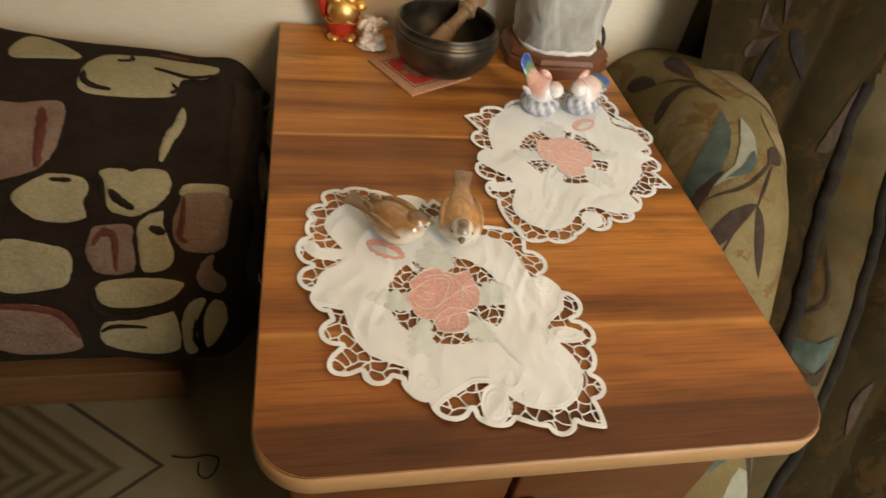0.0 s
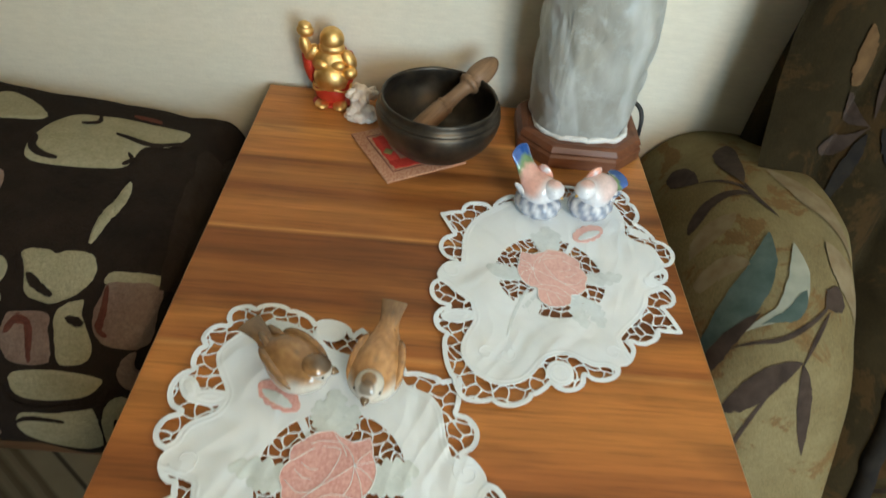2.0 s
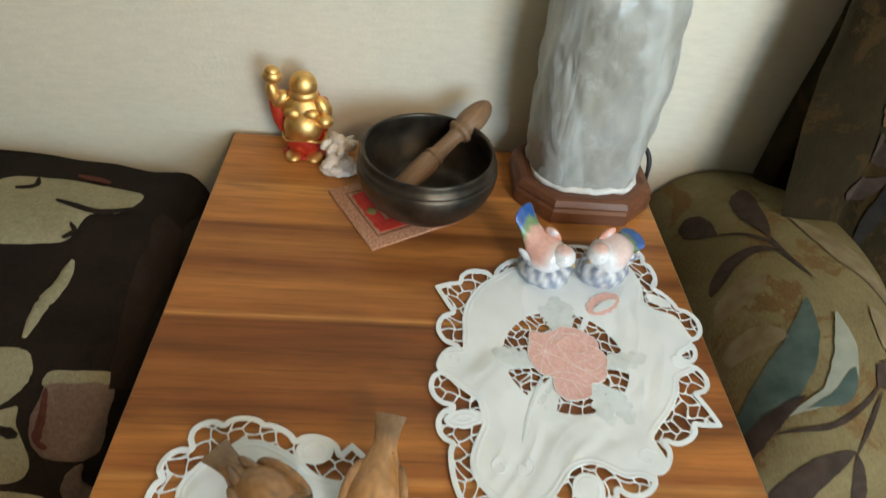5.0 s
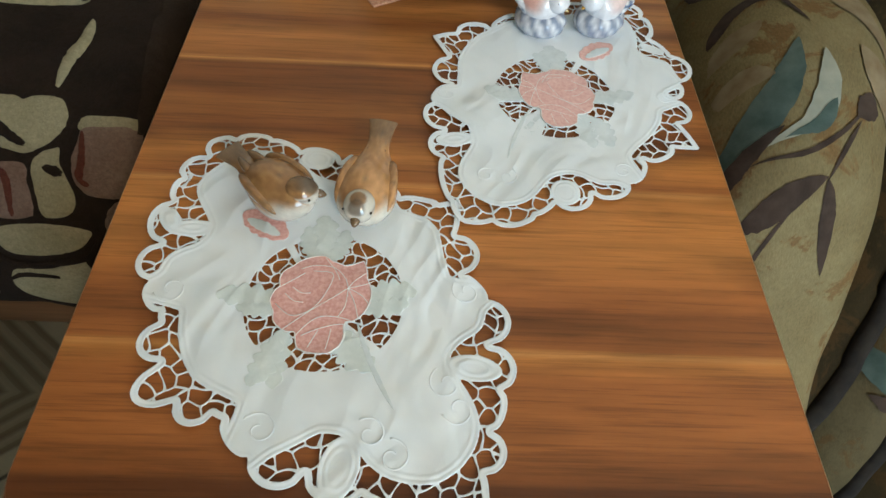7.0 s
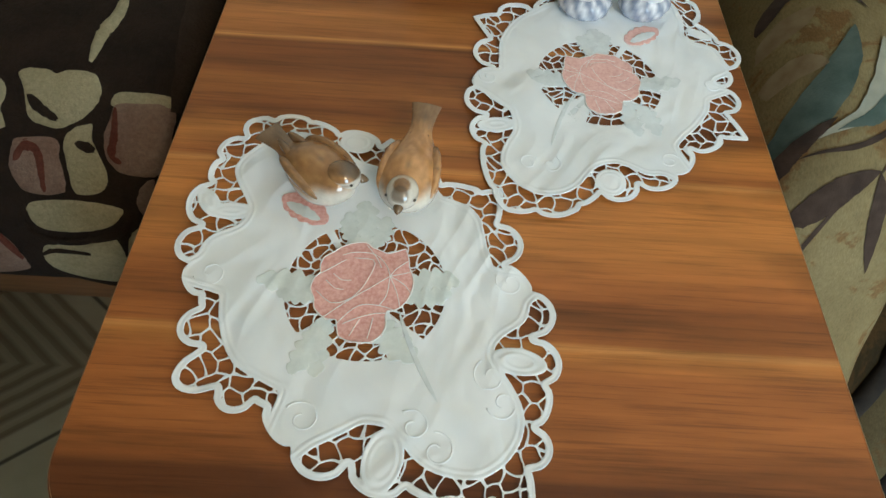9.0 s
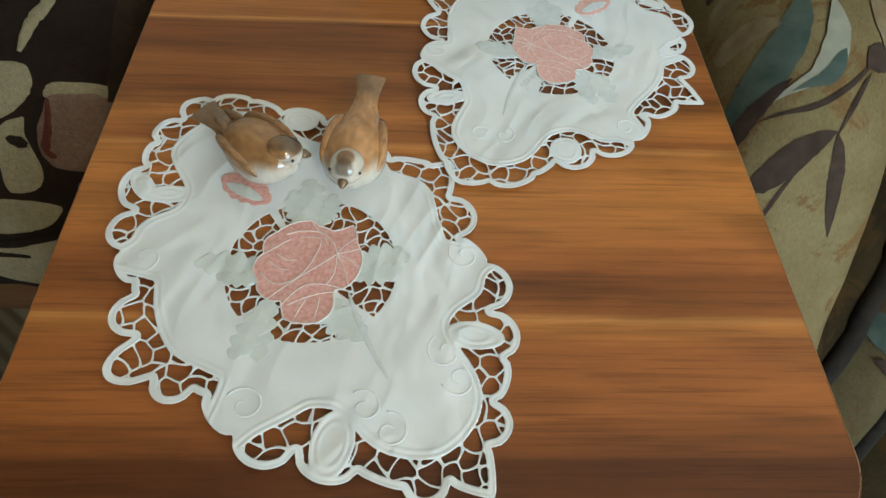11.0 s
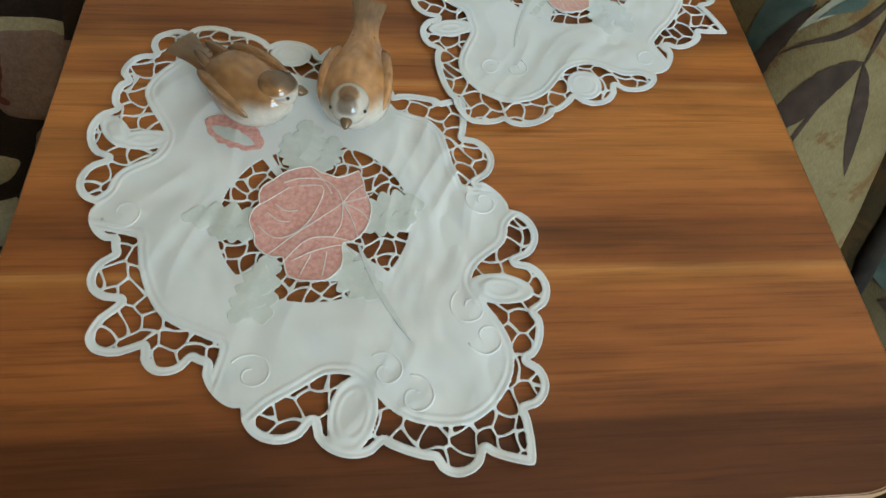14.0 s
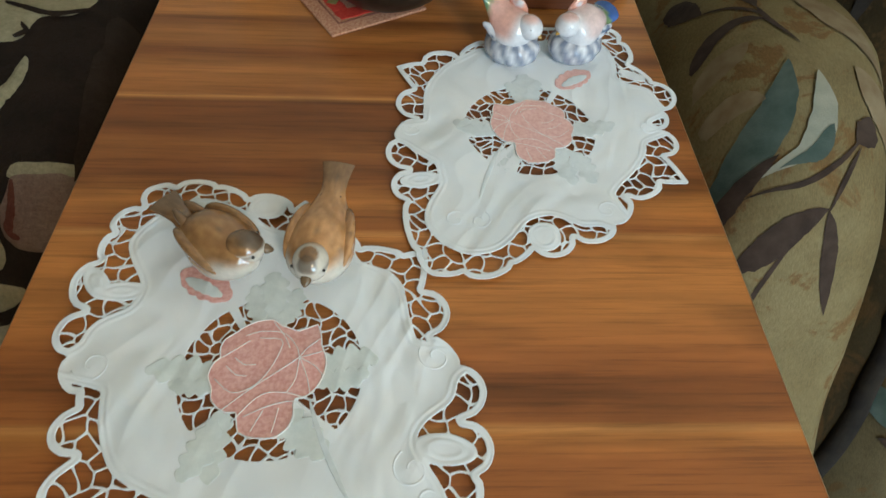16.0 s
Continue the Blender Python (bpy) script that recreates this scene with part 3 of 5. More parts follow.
        curl = [(x + size * (1 - 0.78 * t) * math.cos(radians(turn) + way * 7.2 * t), y + size * (1 - 0.78 * t) * math.sin(radians(turn) + way * 7.2 * t)) for t in np.linspace(0, 1, 44)]
        mesh_ob("embroidered_scroll", *stitch("curl", curl, 0.0008, 0.0002), LINEN, owner, label="white scroll of raised embroidery")
    return owner


NOTCH_A = [(47, 127, 0.04), (51, 114, 0.10), (65, 104, 0.10), (77, 116, 0.03), (88, 133, 0.03), (91, 126, 0.24), (104, 139, 0.12), (111, 157, 0.20), (120, 168, 0.45), (129, 163, 0.36), (138, 156, 0.17), (145, 143, 0.32), (159, 123, 0.40), (173, 115, 0.25),
           (185, 102, 0.05), (189, 101, 0.46), (205, 102, 0.70), (221, 103, 0.42), (234, 92, 0.04), (238, 91, 0.20), (253, 102, 0.38), (271, 106, 0.31), (286, 121, 0.06), (294, 136, 0.38), (303, 145, 0.07), (308, 163, 0.06),
           (314, 144, 0.40), (323, 131, 0.20), (334, 124, 0.40), (347, 108, 0.42), (365, 105, 0.17), (377, 93, 0.40), (396, 104, 0.05)]
INNER_A = [(2, 104), (4, 118), (12, 118), (15, 84), (25, 84), (35, 90), (43, 97), (50, 98), (62, 93), (80, 106), (92, 106), (99, 110), (104, 124), (112, 143), (116, 149), (126, 151), (134, 146), (138, 141),
           (140, 132), (142, 108), (148, 101), (154, 102), (159, 110), (163, 114), (171, 112), (173, 128), (180, 128), (182, 89), (207, 89), (216, 88), (230, 81), (241, 78), (243, 115), (255, 115), (258, 101), (265, 92), (275, 82), (285, 87),
           (289, 105), (294, 118), (303, 131), (309, 133), (317, 130), (323, 123), (329, 106), (332, 91), (338, 86), (345, 89), (352, 101)]
NOTCH_B = [(335, 123, 0.03), (346, 104, 0.40), (363, 104, 0.25), (374, 115, 0.38), (391, 131, 0.12), (403, 133, 0.20), (412, 156, 0.36), (422, 160, 0.30), (431, 146, 0.18), (441, 140, 0.20), (452, 126, 0.05), (463, 121, 0.15), (478, 107, 0.36), (494, 119, 0.03),
           (503, 130, 0.03), (511, 103, 0.38), (532, 89, 0.22), (547, 103, 0.36), (565, 103, 0.36), (578, 120, 0.10), (594, 148, 0.12), (600, 158, 0.10), (607, 148, 0.22), (619, 131, 0.08), (625, 117, 0.34), (640, 108, 0.30), (658, 105, 0.24), (673, 93, 0.24), (690, 105, 0.06)]
INNER_B = [(3, 120), (5, 88), (354, 89), (346, 89), (333, 85), (319, 82), (308, 84), (305, 120), (297, 120), (294, 102), (285, 100), (280, 92), (274, 86), (267, 88), (261, 95), (258, 112), (253, 123), (248, 131), (241, 133), (234, 130), (228, 123),
           (223, 108), (219, 89), (207, 82), (199, 89), (191, 97), (188, 100), (186, 118), (176, 118), (174, 82), (162, 85), (150, 93), (136, 101), (125, 106), (117, 106), (108, 112), (92, 112), (78, 124), (68, 136), (56, 142), (49, 128), (44, 118), (41, 106), (33, 111), (29, 122), (22, 119), (16, 117), (14, 125)]
SCROLLS_A = [(175, 99, 11, 200, 1), (252, 86, 11, 150, -1), (293, 90, 10, 130, -1), (297, 107, 10.5, 100, -1), (327, 93, 11, 120, 1), (322, 108, 10, 200, 1), (9, 92, 10, 150, 1)]
SCROLLS_B = [(5, 94, 8, 20, -1), (180, 90, 8, 160, 1), (300, 92, 8, 30, 1), (236, 108, 8, 40, 1), (244, 100, 8, 60, -1)]
doily((-0.044, 0.322), NOTCH_A, INNER_A,
      ((150.5, 130, 14, 6.5, -55), (149, 113, 18, 6.5, 4), (337, 103, 17, 8.5, -8), (281, 104, 18, 11, 80), (99, 128, 12.5, 10, 0)), SCROLLS_A, 0, False, 5, 0.95, ROSE, SHEER, "white cut-work linen doily with a pink rose")
doily((0.123, 0.531), NOTCH_B, INNER_B,
      ((269, 105, 11, 12, 0), (212, 99, 15, 7, 10), (38, 122, 12, 6, -30)), SCROLLS_B, 184, True, 11, 0.6, PALE_ROSE, PALE_SHEER, "white cut-work linen doily with a pale pink rose")


# ---- sparrow figurines ----
def bird_shell(sections, seg=26):
    """A body from cross-sections (along, height, half width, half height)."""
    verts = []
    for s, z, w, h in sections:
        verts += [(s, w * math.cos(a), z + h * math.sin(a)) for a in (2 * math.pi * k / seg for k in range(seg))]
    n = len(sections)
    return verts, grid_faces(n, seg, True) + [tuple(range(seg)), tuple(range((n - 1) * seg, n * seg))]


def smooth_sections(rows, n):
    a = np.array(rows, float)
    pts = glide([Vector(r[:3]) for r in a], n), glide([Vector((r[3], 0, 0)) for r in a], n)
    return [(p.x, p.y, max(p.z, 0.0004), max(q.x, 0.0004)) for p, q in zip(*pts)]


def sparrow(place, heading, head_turn, tail_up, tone, label):
    """A small glazed sparrow that sits on its belly, breast forward along x, its head turned to one side."""
    body = bird_shell(smooth_sections([(-0.053, 0.030 + tail_up, 0.0108, 0.0016), (-0.044, 0.0275 + tail_up * 0.85, 0.0086, 0.0024), (-0.034, 0.0250 + tail_up * 0.6, 0.0080, 0.0040), (-0.025, 0.0225 + tail_up * 0.3, 0.0118, 0.0080), (-0.015, 0.0195, 0.0168, 0.0140),
                                       (-0.004, 0.0180, 0.0202, 0.0175), (0.008, 0.0172, 0.0205, 0.0168), (0.018, 0.0185, 0.0170, 0.0145), (0.025, 0.0205, 0.0115, 0.0105), (0.030, 0.0215, 0.004, 0.004)], 84), 44)
    head = egg((0.0205, 0, 0.0265), (0.0122, 0.0110, 0.0106), seg=40, rings=28)
    beak = bird_shell([(0.0310, 0.0258, 0.0044, 0.0038), (0.0350, 0.0250, 0.0031, 0.0025), (0.0375, 0.0240, 0.0006, 0.0006)], 12)
    wings = []
    for s in (1, -1):
        wings.append(egg((-0.004, s * 0.0136, 0.0215), (0.0215, 0.0050, 0.0100), (s * -34, 8, s * 7), 36, 24))
        wings.append(egg((-0.023, s * 0.0058, 0.0268), (0.0115, 0.0030, 0.0034), (s * -40, 16, s * 9)))
    eyes = [egg((0.0272, s * 0.0094, 0.0288), (0.0011, 0.0011, 0.0011), seg=8, rings=6) for s in (1, -1)]
    neck = Matrix.Translation((0.015, 0, 0)) @ Matrix.Rotation(radians(head_turn), 4, "Z") @ Matrix.Translation((-0.015, 0, 0))
    unturn = neck.inverted()
    head, beak, *eyes = [([neck @ Vector(v) for v in q[0]], q[1]) for q in (head, beak, *eyes)]
    ob = mesh_ob("sparrow_figurine", *joined([body, head, beak, *wings, *eyes]), GLAZE)
    counts = [len(q[0]) for q in (body, head, beak, *wings, *eyes)]
    bounds = np.cumsum(counts)
    brown, tawny, cap, white, dark = (0.27, 0.125, 0.045), (0.44, 0.225, 0.088), (0.115, 0.078, 0.050), (0.64, 0.60, 0.52), (0.02, 0.016, 0.014)
    kinds = np.searchsorted(bounds, np.arange(len(ob.data.vertices)), side="right")
    state = iter(kinds)

    def coat(v):
        """The painted colour of a place on the bird."""
        k = next(state)
        if k == 2:
            return (0.17, 0.105, 0.055)
        if k >= 7:
            return dark
        streak = 0.5 + 0.55 * noise.noise(Vector((v.x * 130, v.y * 520, v.z * 420))) + 0.3 * noise.noise(v * 110)
        c = tuple(q * tone for q in blend(blend(blend(cap, brown, ease(0.0, 0.35, streak)), tawny, ease(0.35, 0.8, streak)), tawny, 0.4))
        if k == 1:
            v = unturn @ v
            top = ease(0.0298, 0.0318, v.z) * ease(0.0078, 0.0060, abs(v.y)) * (0.35 + 0.65 * ease(0.014, 0.024, v.x)) if tone < 0.9 else ease(0.0064, 0.0048, math.hypot(v.x - 0.0225, v.y)) * ease(0.0285, 0.0305, v.z)
            spot = ease(0.0060, 0.0040, math.hypot(v.x - 0.0285, v.y * 0.9)) * ease(0.0285, 0.0305, v.z)
            head_top = blend(cap, c, 0.15) if tone < 0.9 else blend(c, cap, 0.55)
            line = ease(0.0016, 0.0006, abs(v.z - 0.0287)) * ease(0.032, 0.024, v.x) * ease(0.012, 0.018, v.x)
            face = blend(white, c, max(ease(0.018, 0.010, v.x), ease(0.0300, 0.0312, v.z) if tone < 0.9 else 0.0))
            return blend(blend(blend(face, cap, 0.55 * line), head_top, top), cap, 0.8 * spot)
        if 3 <= k <= 6:
            return blend(c, cap, 0.12 + 0.6 * ease(-0.014, -0.030, v.x) + 0.35 * ease(0.1, 0.5, noise.noise(v * 330)))
        belly = ease(0.022, 0.013, v.z) * ease(-0.022, 0.004, v.x)
        breast = ease(0.006, 0.018, v.x) * ease(0.030, 0.022, v.z)
        return blend(blend(c, white, max(belly, breast)), cap, 0.75 * ease(-0.026, -0.044, v.x))

    painted(ob, coat)
    sub = ob.modifiers.new("round", "SUBSURF")
    sub.levels = sub.render_levels = 1
    ob.matrix_world = pose(*place, 0, 0, heading)
    return tagged(ob, label, "figurine", "sparrow figurines")


sparrow((-0.083, 0.4035, TOP + 0.0022), -38, 39, -0.008, 0.86, "glazed brown sparrow figurine with a white cheek and grey cap")
sparrow((-0.0225, 0.4045, TOP + 0.0022), -99, 0, 0.006, 1.35, "glazed brown sparrow figurine with a raised tail facing forward")


# ---- porcelain birds on nests ----
def nest_bird(place, heading, lean, wing, label):
    nest = lathe([(0.0005, 0.0), (0.0155, 0.0), (0.019, 0.003), (0.0215, 0.009), (0.0210, 0.015), (0.0185, 0.0195), (0.0150, 0.0215), (0.0005, 0.0205)], 36)
    ripple = []
    for x, y, z in nest[0]:
        a = math.atan2(y, x)
        k = 1 + (0.07 * math.sin(11 * a + 260 * z) if 0.002 < z < 0.0205 else 0)
        ripple.append((x * k * 1.16, y * k * 1.02, z))
    body = bird_shell(smooth_sections([(-0.034, 0.048 + lean, 0.0085, 0.0030), (-0.0315, 0.0455 + lean, 0.0138, 0.0045), (-0.026, 0.0405 + lean * 0.8, 0.0132, 0.0062), (-0.019, 0.0345 + lean * 0.4, 0.0135, 0.0100), (-0.010, 0.0290, 0.0172, 0.0150), (0.0, 0.0260, 0.0185, 0.0165), (0.010, 0.0260, 0.0150, 0.0145), (0.0165, 0.028, 0.006, 0.007)], 36))
    head = egg((0.0135, 0, 0.0335), (0.0118, 0.0108, 0.0100), seg=22)
    crest = egg((-0.004, wing * 0.010, 0.0395), (0.0085, 0.0035, 0.0105), (wing * 12, -28, 0))
    beak = bird_shell([(0.0205, 0.0315, 0.0034, 0.0030), (0.0240, 0.0300, 0.0024, 0.0021), (0.0268, 0.0285, 0.0005, 0.0005)], 10)
    eyes = [egg((0.0192, s * 0.0076, 0.0365), (0.0010, 0.0010, 0.0012), seg=8, rings=6) for s in (1, -1)]
    feathers = [egg((-0.003 - 0.004 * k, s * (0.0132 + 0.0010 * k), 0.0185 + 0.0045 * k), (0.0115, 0.0030, 0.0038), (0, 22, s * -8)) for s in (1, -1) for k in range(3)]
    groups = [(ripple, nest[1]), body, head, crest, beak, *eyes, *feathers]
    ob = mesh_ob("porcelain_bird", *joined(groups), GLAZE)
    bounds = np.cumsum([len(q[0]) for q in groups])
    state = iter(np.searchsorted(bounds, np.arange(len(ob.data.vertices)), side="right"))
    white, pink, blue, green, slate = (0.72, 0.72, 0.74), (0.72, 0.34, 0.25), (0.03, 0.10, 0.34), (0.16, 0.26, 0.12), (0.11, 0.15, 0.24)

    def coat(v):
        k = next(state)
        n = noise.noise(v * 190)
        if k == 0:
            return blend(white, slate, ease(0.25, 0.6, 0.5 + 0.5 * math.sin(11 * math.atan2(v.y, v.x) + 260 * v.z) * 0.8 + 0.3 * n) * 0.8)
        if k == 3:
            return blend(pink, white, ease(0.1, 0.5, n))
        if k == 4:
            return (0.45, 0.27, 0.07)
        if k in (5, 6):
            return (0.015, 0.015, 0.02)
        if k >= 7:
            return blend(white, slate, ease(0.0, 0.3, n))
        if k == 2:
            return blend(white, pink, ease(0.039, 0.043, v.z) * 0.7)
        c = blend(white, pink, ease(0.022, 0.031, v.z) * ease(0.012, 0.0, v.x) * (0.85 if wing > 0 else 0.45))
        c = blend(c, green, ease(-0.0165, -0.021, v.x + 0.004 * n))
        return blend(c, blue, ease(-0.022, -0.027, v.x + 0.004 * n))

    painted(ob, coat)
    sub = ob.modifiers.new("round", "SUBSURF")
    sub.levels = sub.render_levels = 1
    ob.matrix_world = pose(*place, 0, 0, heading)
    return tagged(ob, label, "figurine", "porcelain birds on nests")


nest_bird((0.117, 0.630, TOP + 0.002), -38, 0.012, 1, "white and pink porcelain bird on a nest with blue tail")
nest_bird((0.172, 0.634, TOP + 0.002), -146, -0.012, -1, "white porcelain bird on a nest with green and blue tail")


# ---- singing bowl on its cloth coaster ----
def coaster():
    owner = thing("cloth_coaster", "tan and red brocade coaster with stitched border", "coaster")
    turn = radians(30.4)
    owner.matrix_world = pose(-0.0205, 0.7175, TOP, 0, 0, math.degrees(turn))
    owner.scale = (0.93, 0.93, 1)
    part("pad", box(-0.052, 0.052, -0.052, 0.052, 0.0004, 0.0032, 0.0012), COASTER, owner)
    for k in range(4):
        q = math.pi / 2 * k
        for off, wide in ((0.0375, 0.0008),):
            strip = box(-off, off, -off - wide, -off + wide, 0.0030, 0.0038, 0.0002)
            bmesh.ops.rotate(strip, verts=strip.verts, cent=(0, 0, 0), matrix=Matrix.Rotation(q, 3, "Z"))
            part("border_stitch", strip, STITCH, owner, "reddish stitched line")
    for k in range(4):
        panel = box(-0.0335, 0.0180, -0.0335, -0.0185, 0.0030, 0.0040, 0.0004)
        bmesh.ops.subdivide_edges(panel, edges=panel.edges[:], cuts=5, use_grid_fill=True)
        for v in panel.verts:
            v.co += Vector((noise.noise(v.co * 140), noise.noise(v.co * 140 + Vector((5, 0, 0))), 0)) * 0.0022
        bmesh.ops.rotate(panel, verts=panel.verts, cent=(0, 0, 0), matrix=Matrix.Rotation(math.pi / 2 * k, 3, "Z"))
        part("woven_panel", panel, COASTER_RED, owner, "red woven panel")
        knot = box(-0.005, 0.005, -0.005, 0.005, 0.0030, 0.0044, 0.0005)
        bmesh.ops.rotate(knot, verts=knot.verts, cent=(0, 0, 0), matrix=Matrix.Rotation(math.pi / 4, 3, "Z"))
        bmesh.ops.translate(knot, verts=knot.verts, vec=(0, -0.026, 0))
        bmesh.ops.rotate(knot, verts=knot.verts, cent=(0, 0, 0), matrix=Matrix.Rotation(math.pi / 2 * k, 3, "Z"))
        part("woven_knot", knot, COASTER_GREEN, owner, "olive woven knot")
    return owner


coaster()


def bowl(place):
    owner = thing("singing_bowl", "blackened bronze singing bowl standing on a coaster", "bowl")
    owner.location = place
    outer = [(0.0005, 0.0), (0.030, 0.0), (0.040, 0.003), (0.051, 0.011), (0.060, 0.022), (0.0655, 0.034), (0.0675, 0.044), (0.0670, 0.050), (0.0655, 0.0525), (0.0663, 0.0545), (0.0650, 0.0570), (0.0635, 0.0590), (0.0628, 0.0635)]
    inner = [(0.0618, 0.0650), (0.0600, 0.0646), (0.0592, 0.0620), (0.0600, 0.056), (0.0625, 0.046), (0.0610, 0.034), (0.054, 0.020), (0.040, 0.009), (0.0005, 0.006)]
    prof = [(p.x, p.y) for p in glide([Vector((r, z, 0)) for r, z in outer + inner], 90)]
    ob = mesh_ob("bowl_shell", *lathe([(max(r, 0.0005), max(z, 0.0)) for r, z in prof], 72), BRONZE, owner)
    return owner


bowl((0.0095, 0.7245, TOP + 0.0034))


def mallet(foot, tip):
    prof = [(0.0005, 0.0), (0.0085, 0.0006), (0.0102, 0.004), (0.0108, 0.025), (0.0106, 0.044), (0.0090, 0.0475), (0.0108, 0.050), (0.0090, 0.053), (0.0078, 0.058), (0.0075, 0.075), (0.0086, 0.0815), (0.0120, 0.084), (0.0126, 0.088), (0.0098, 0.0905), (0.0120, 0.094),
            (0.0128, 0.102), (0.0118, 0.112), (0.0090, 0.121), (0.0045, 0.127), (0.0005, 0.1285)]
    length = (Vector(tip) - Vector(foot)).length
    k = length / 0.1285
    ob = mesh_ob("wooden_mallet", *lathe([(p.x * 1.03, p.y * k) for p in glide([Vector((r, z, 0)) for r, z in prof], 70)], 32), MALLET_WOOD)
    way = (Vector(tip) - Vector(foot)).to_track_quat("Z", "Y").to_matrix().to_4x4()
    ob.matrix_world = Matrix.Translation(foot) @ way
    return tagged(ob, "turned brown wooden mallet leaning in the bowl", "mallet")


mallet((-0.0185, 0.7115, TOP + 0.0225), (0.0705, 0.7965, TOP + 0.079))


# ---- gold standing figure and cream ornament ----
def gold_figure(place):
    g = [egg((0.004, 0, 0.090), (0.0145, 0.0135, 0.0155)), egg((0.004, -0.002, 0.081), (0.0155, 0.0125, 0.0085)), egg((0.002, 0.002, 0.060), (0.0235, 0.0165, 0.021)), egg((0.003, -0.008, 0.044), (0.0210, 0.0165, 0.0190)),
         egg((-0.007, -0.011, 0.061), (0.0090, 0.0060, 0.0070)), egg((0.012, -0.011, 0.061), (0.0090, 0.0060, 0.0070)),
         egg((-0.0205, 0.001, 0.070), (0.0085, 0.0080, 0.0125), (0, 35, 0)), egg((-0.0275, -0.001, 0.079), (0.0070, 0.0065, 0.0130), (0, -12, 0)), egg((-0.0265, -0.001, 0.0985), (0.0100, 0.0085, 0.0080), (0, 8, 0)), egg((-0.0265, -0.001, 0.1045), (0.0080, 0.0070, 0.0055), (0, 14, 0)), egg((0.002, -0.012, 0.034), (0.0190, 0.0080, 0.0050)),
         egg((0.0235, -0.002, 0.066), (0.0085, 0.0085, 0.0140), (0, -28, 0)), egg((0.0255, -0.010, 0.053), (0.0095, 0.0085, 0.0080)),
         egg((-0.009, -0.010, 0.005), (0.0090, 0.0115, 0.0055)), egg((0.013, -0.010, 0.005), (0.0090, 0.0115, 0.0055)), egg((0.0145, 0.001, 0.0885), (0.0035, 0.0045, 0.0080)), egg((-0.0065, 0.001, 0.0885), (0.0035, 0.0045, 0.0080))]
    r = [egg((0.002, 0.001, 0.022), (0.0215, 0.0145, 0.0215)), egg((-0.0245, 0.004, 0.055), (0.0080, 0.0085, 0.0290), (0, -8, 0)), egg((0.0205, 0.005, 0.045), (0.0090, 0.0090, 0.0300), (0, 8, 0)), egg((0.002, 0.008, 0.058), (0.0215, 0.0120, 0.0290)), egg((0.002, 0.001, 0.0035), (0.0245, 0.0165, 0.0040))]
    hem = [tube([Vector((0.003 + 0.0225 * math.cos(a), -0.003 + 0.0165 * math.sin(a), 0.030 + 0.003 * math.sin(3 * a))) for a in np.linspace(0, 2 * math.pi, 30)], 0.0016, 8)]
    ob = mesh_ob("gold_figurine", *joined(g + hem + r), [GOLD, RED])
    red_from = sum(len(q[1]) for q in g + hem)
    for p in ob.data.polygons:
        p.material_index = int(p.index >= red_from)
    ob.matrix_world = Matrix.Translation(place) @ Matrix.Diagonal((0.96, 0.96, 0.92, 1))
    return tagged(ob, "gold and red laughing statuette standing by the wall", "figurine")


gold_figure((-0.1195, 0.7985, TOP))


def cream_ornament(place):
    bits = [egg((0, 0, 0.004), (0.0205, 0.0150, 0.0042)), egg((-0.002, 0.004, 0.016), (0.0120, 0.0095, 0.0130)), egg((0.009, -0.006, 0.014), (0.0085, 0.0080, 0.0085)), egg((-0.010, -0.005, 0.011), (0.0075, 0.0070, 0.0065)), egg((0.000, -0.010, 0.009), (0.0100, 0.0045, 0.0045), (0, 0, 20))]
    for k in range(9):
        a = 2 * math.pi * k / 9
        bits.append(egg((0.0125 * math.cos(a), 0.004 + 0.0085 * math.sin(a), 0.030 + 0.004 * math.sin(2.6 * k)), (0.0075, 0.0045, 0.0055), (20 * math.sin(a), -30 * math.cos(a), math.degrees(a)), 14, 8))
    bits.append(egg((0.0, 0.004, 0.036), (0.0080, 0.0070, 0.0055)))
    ob = mesh_ob("cream_ornament", *joined(bits), CREAM)
    fuse = ob.modifiers.new("fuse", "REMESH")
    fuse.mode, fuse.voxel_size, fuse.use_smooth_shade = "VOXEL", 0.0009, True
    crumple = ob.modifiers.new("carving", "DISPLACE")
    crumple.texture = bpy.data.textures.new("carving", "CLOUDS")
    crumple.texture.noise_scale, crumple.strength = 0.004, 0.0035
    ob.location = place
    return tagged(ob, "small cream resin ornament with curled petals", "ornament")


cream_ornament((-0.0795, 0.772, TOP))


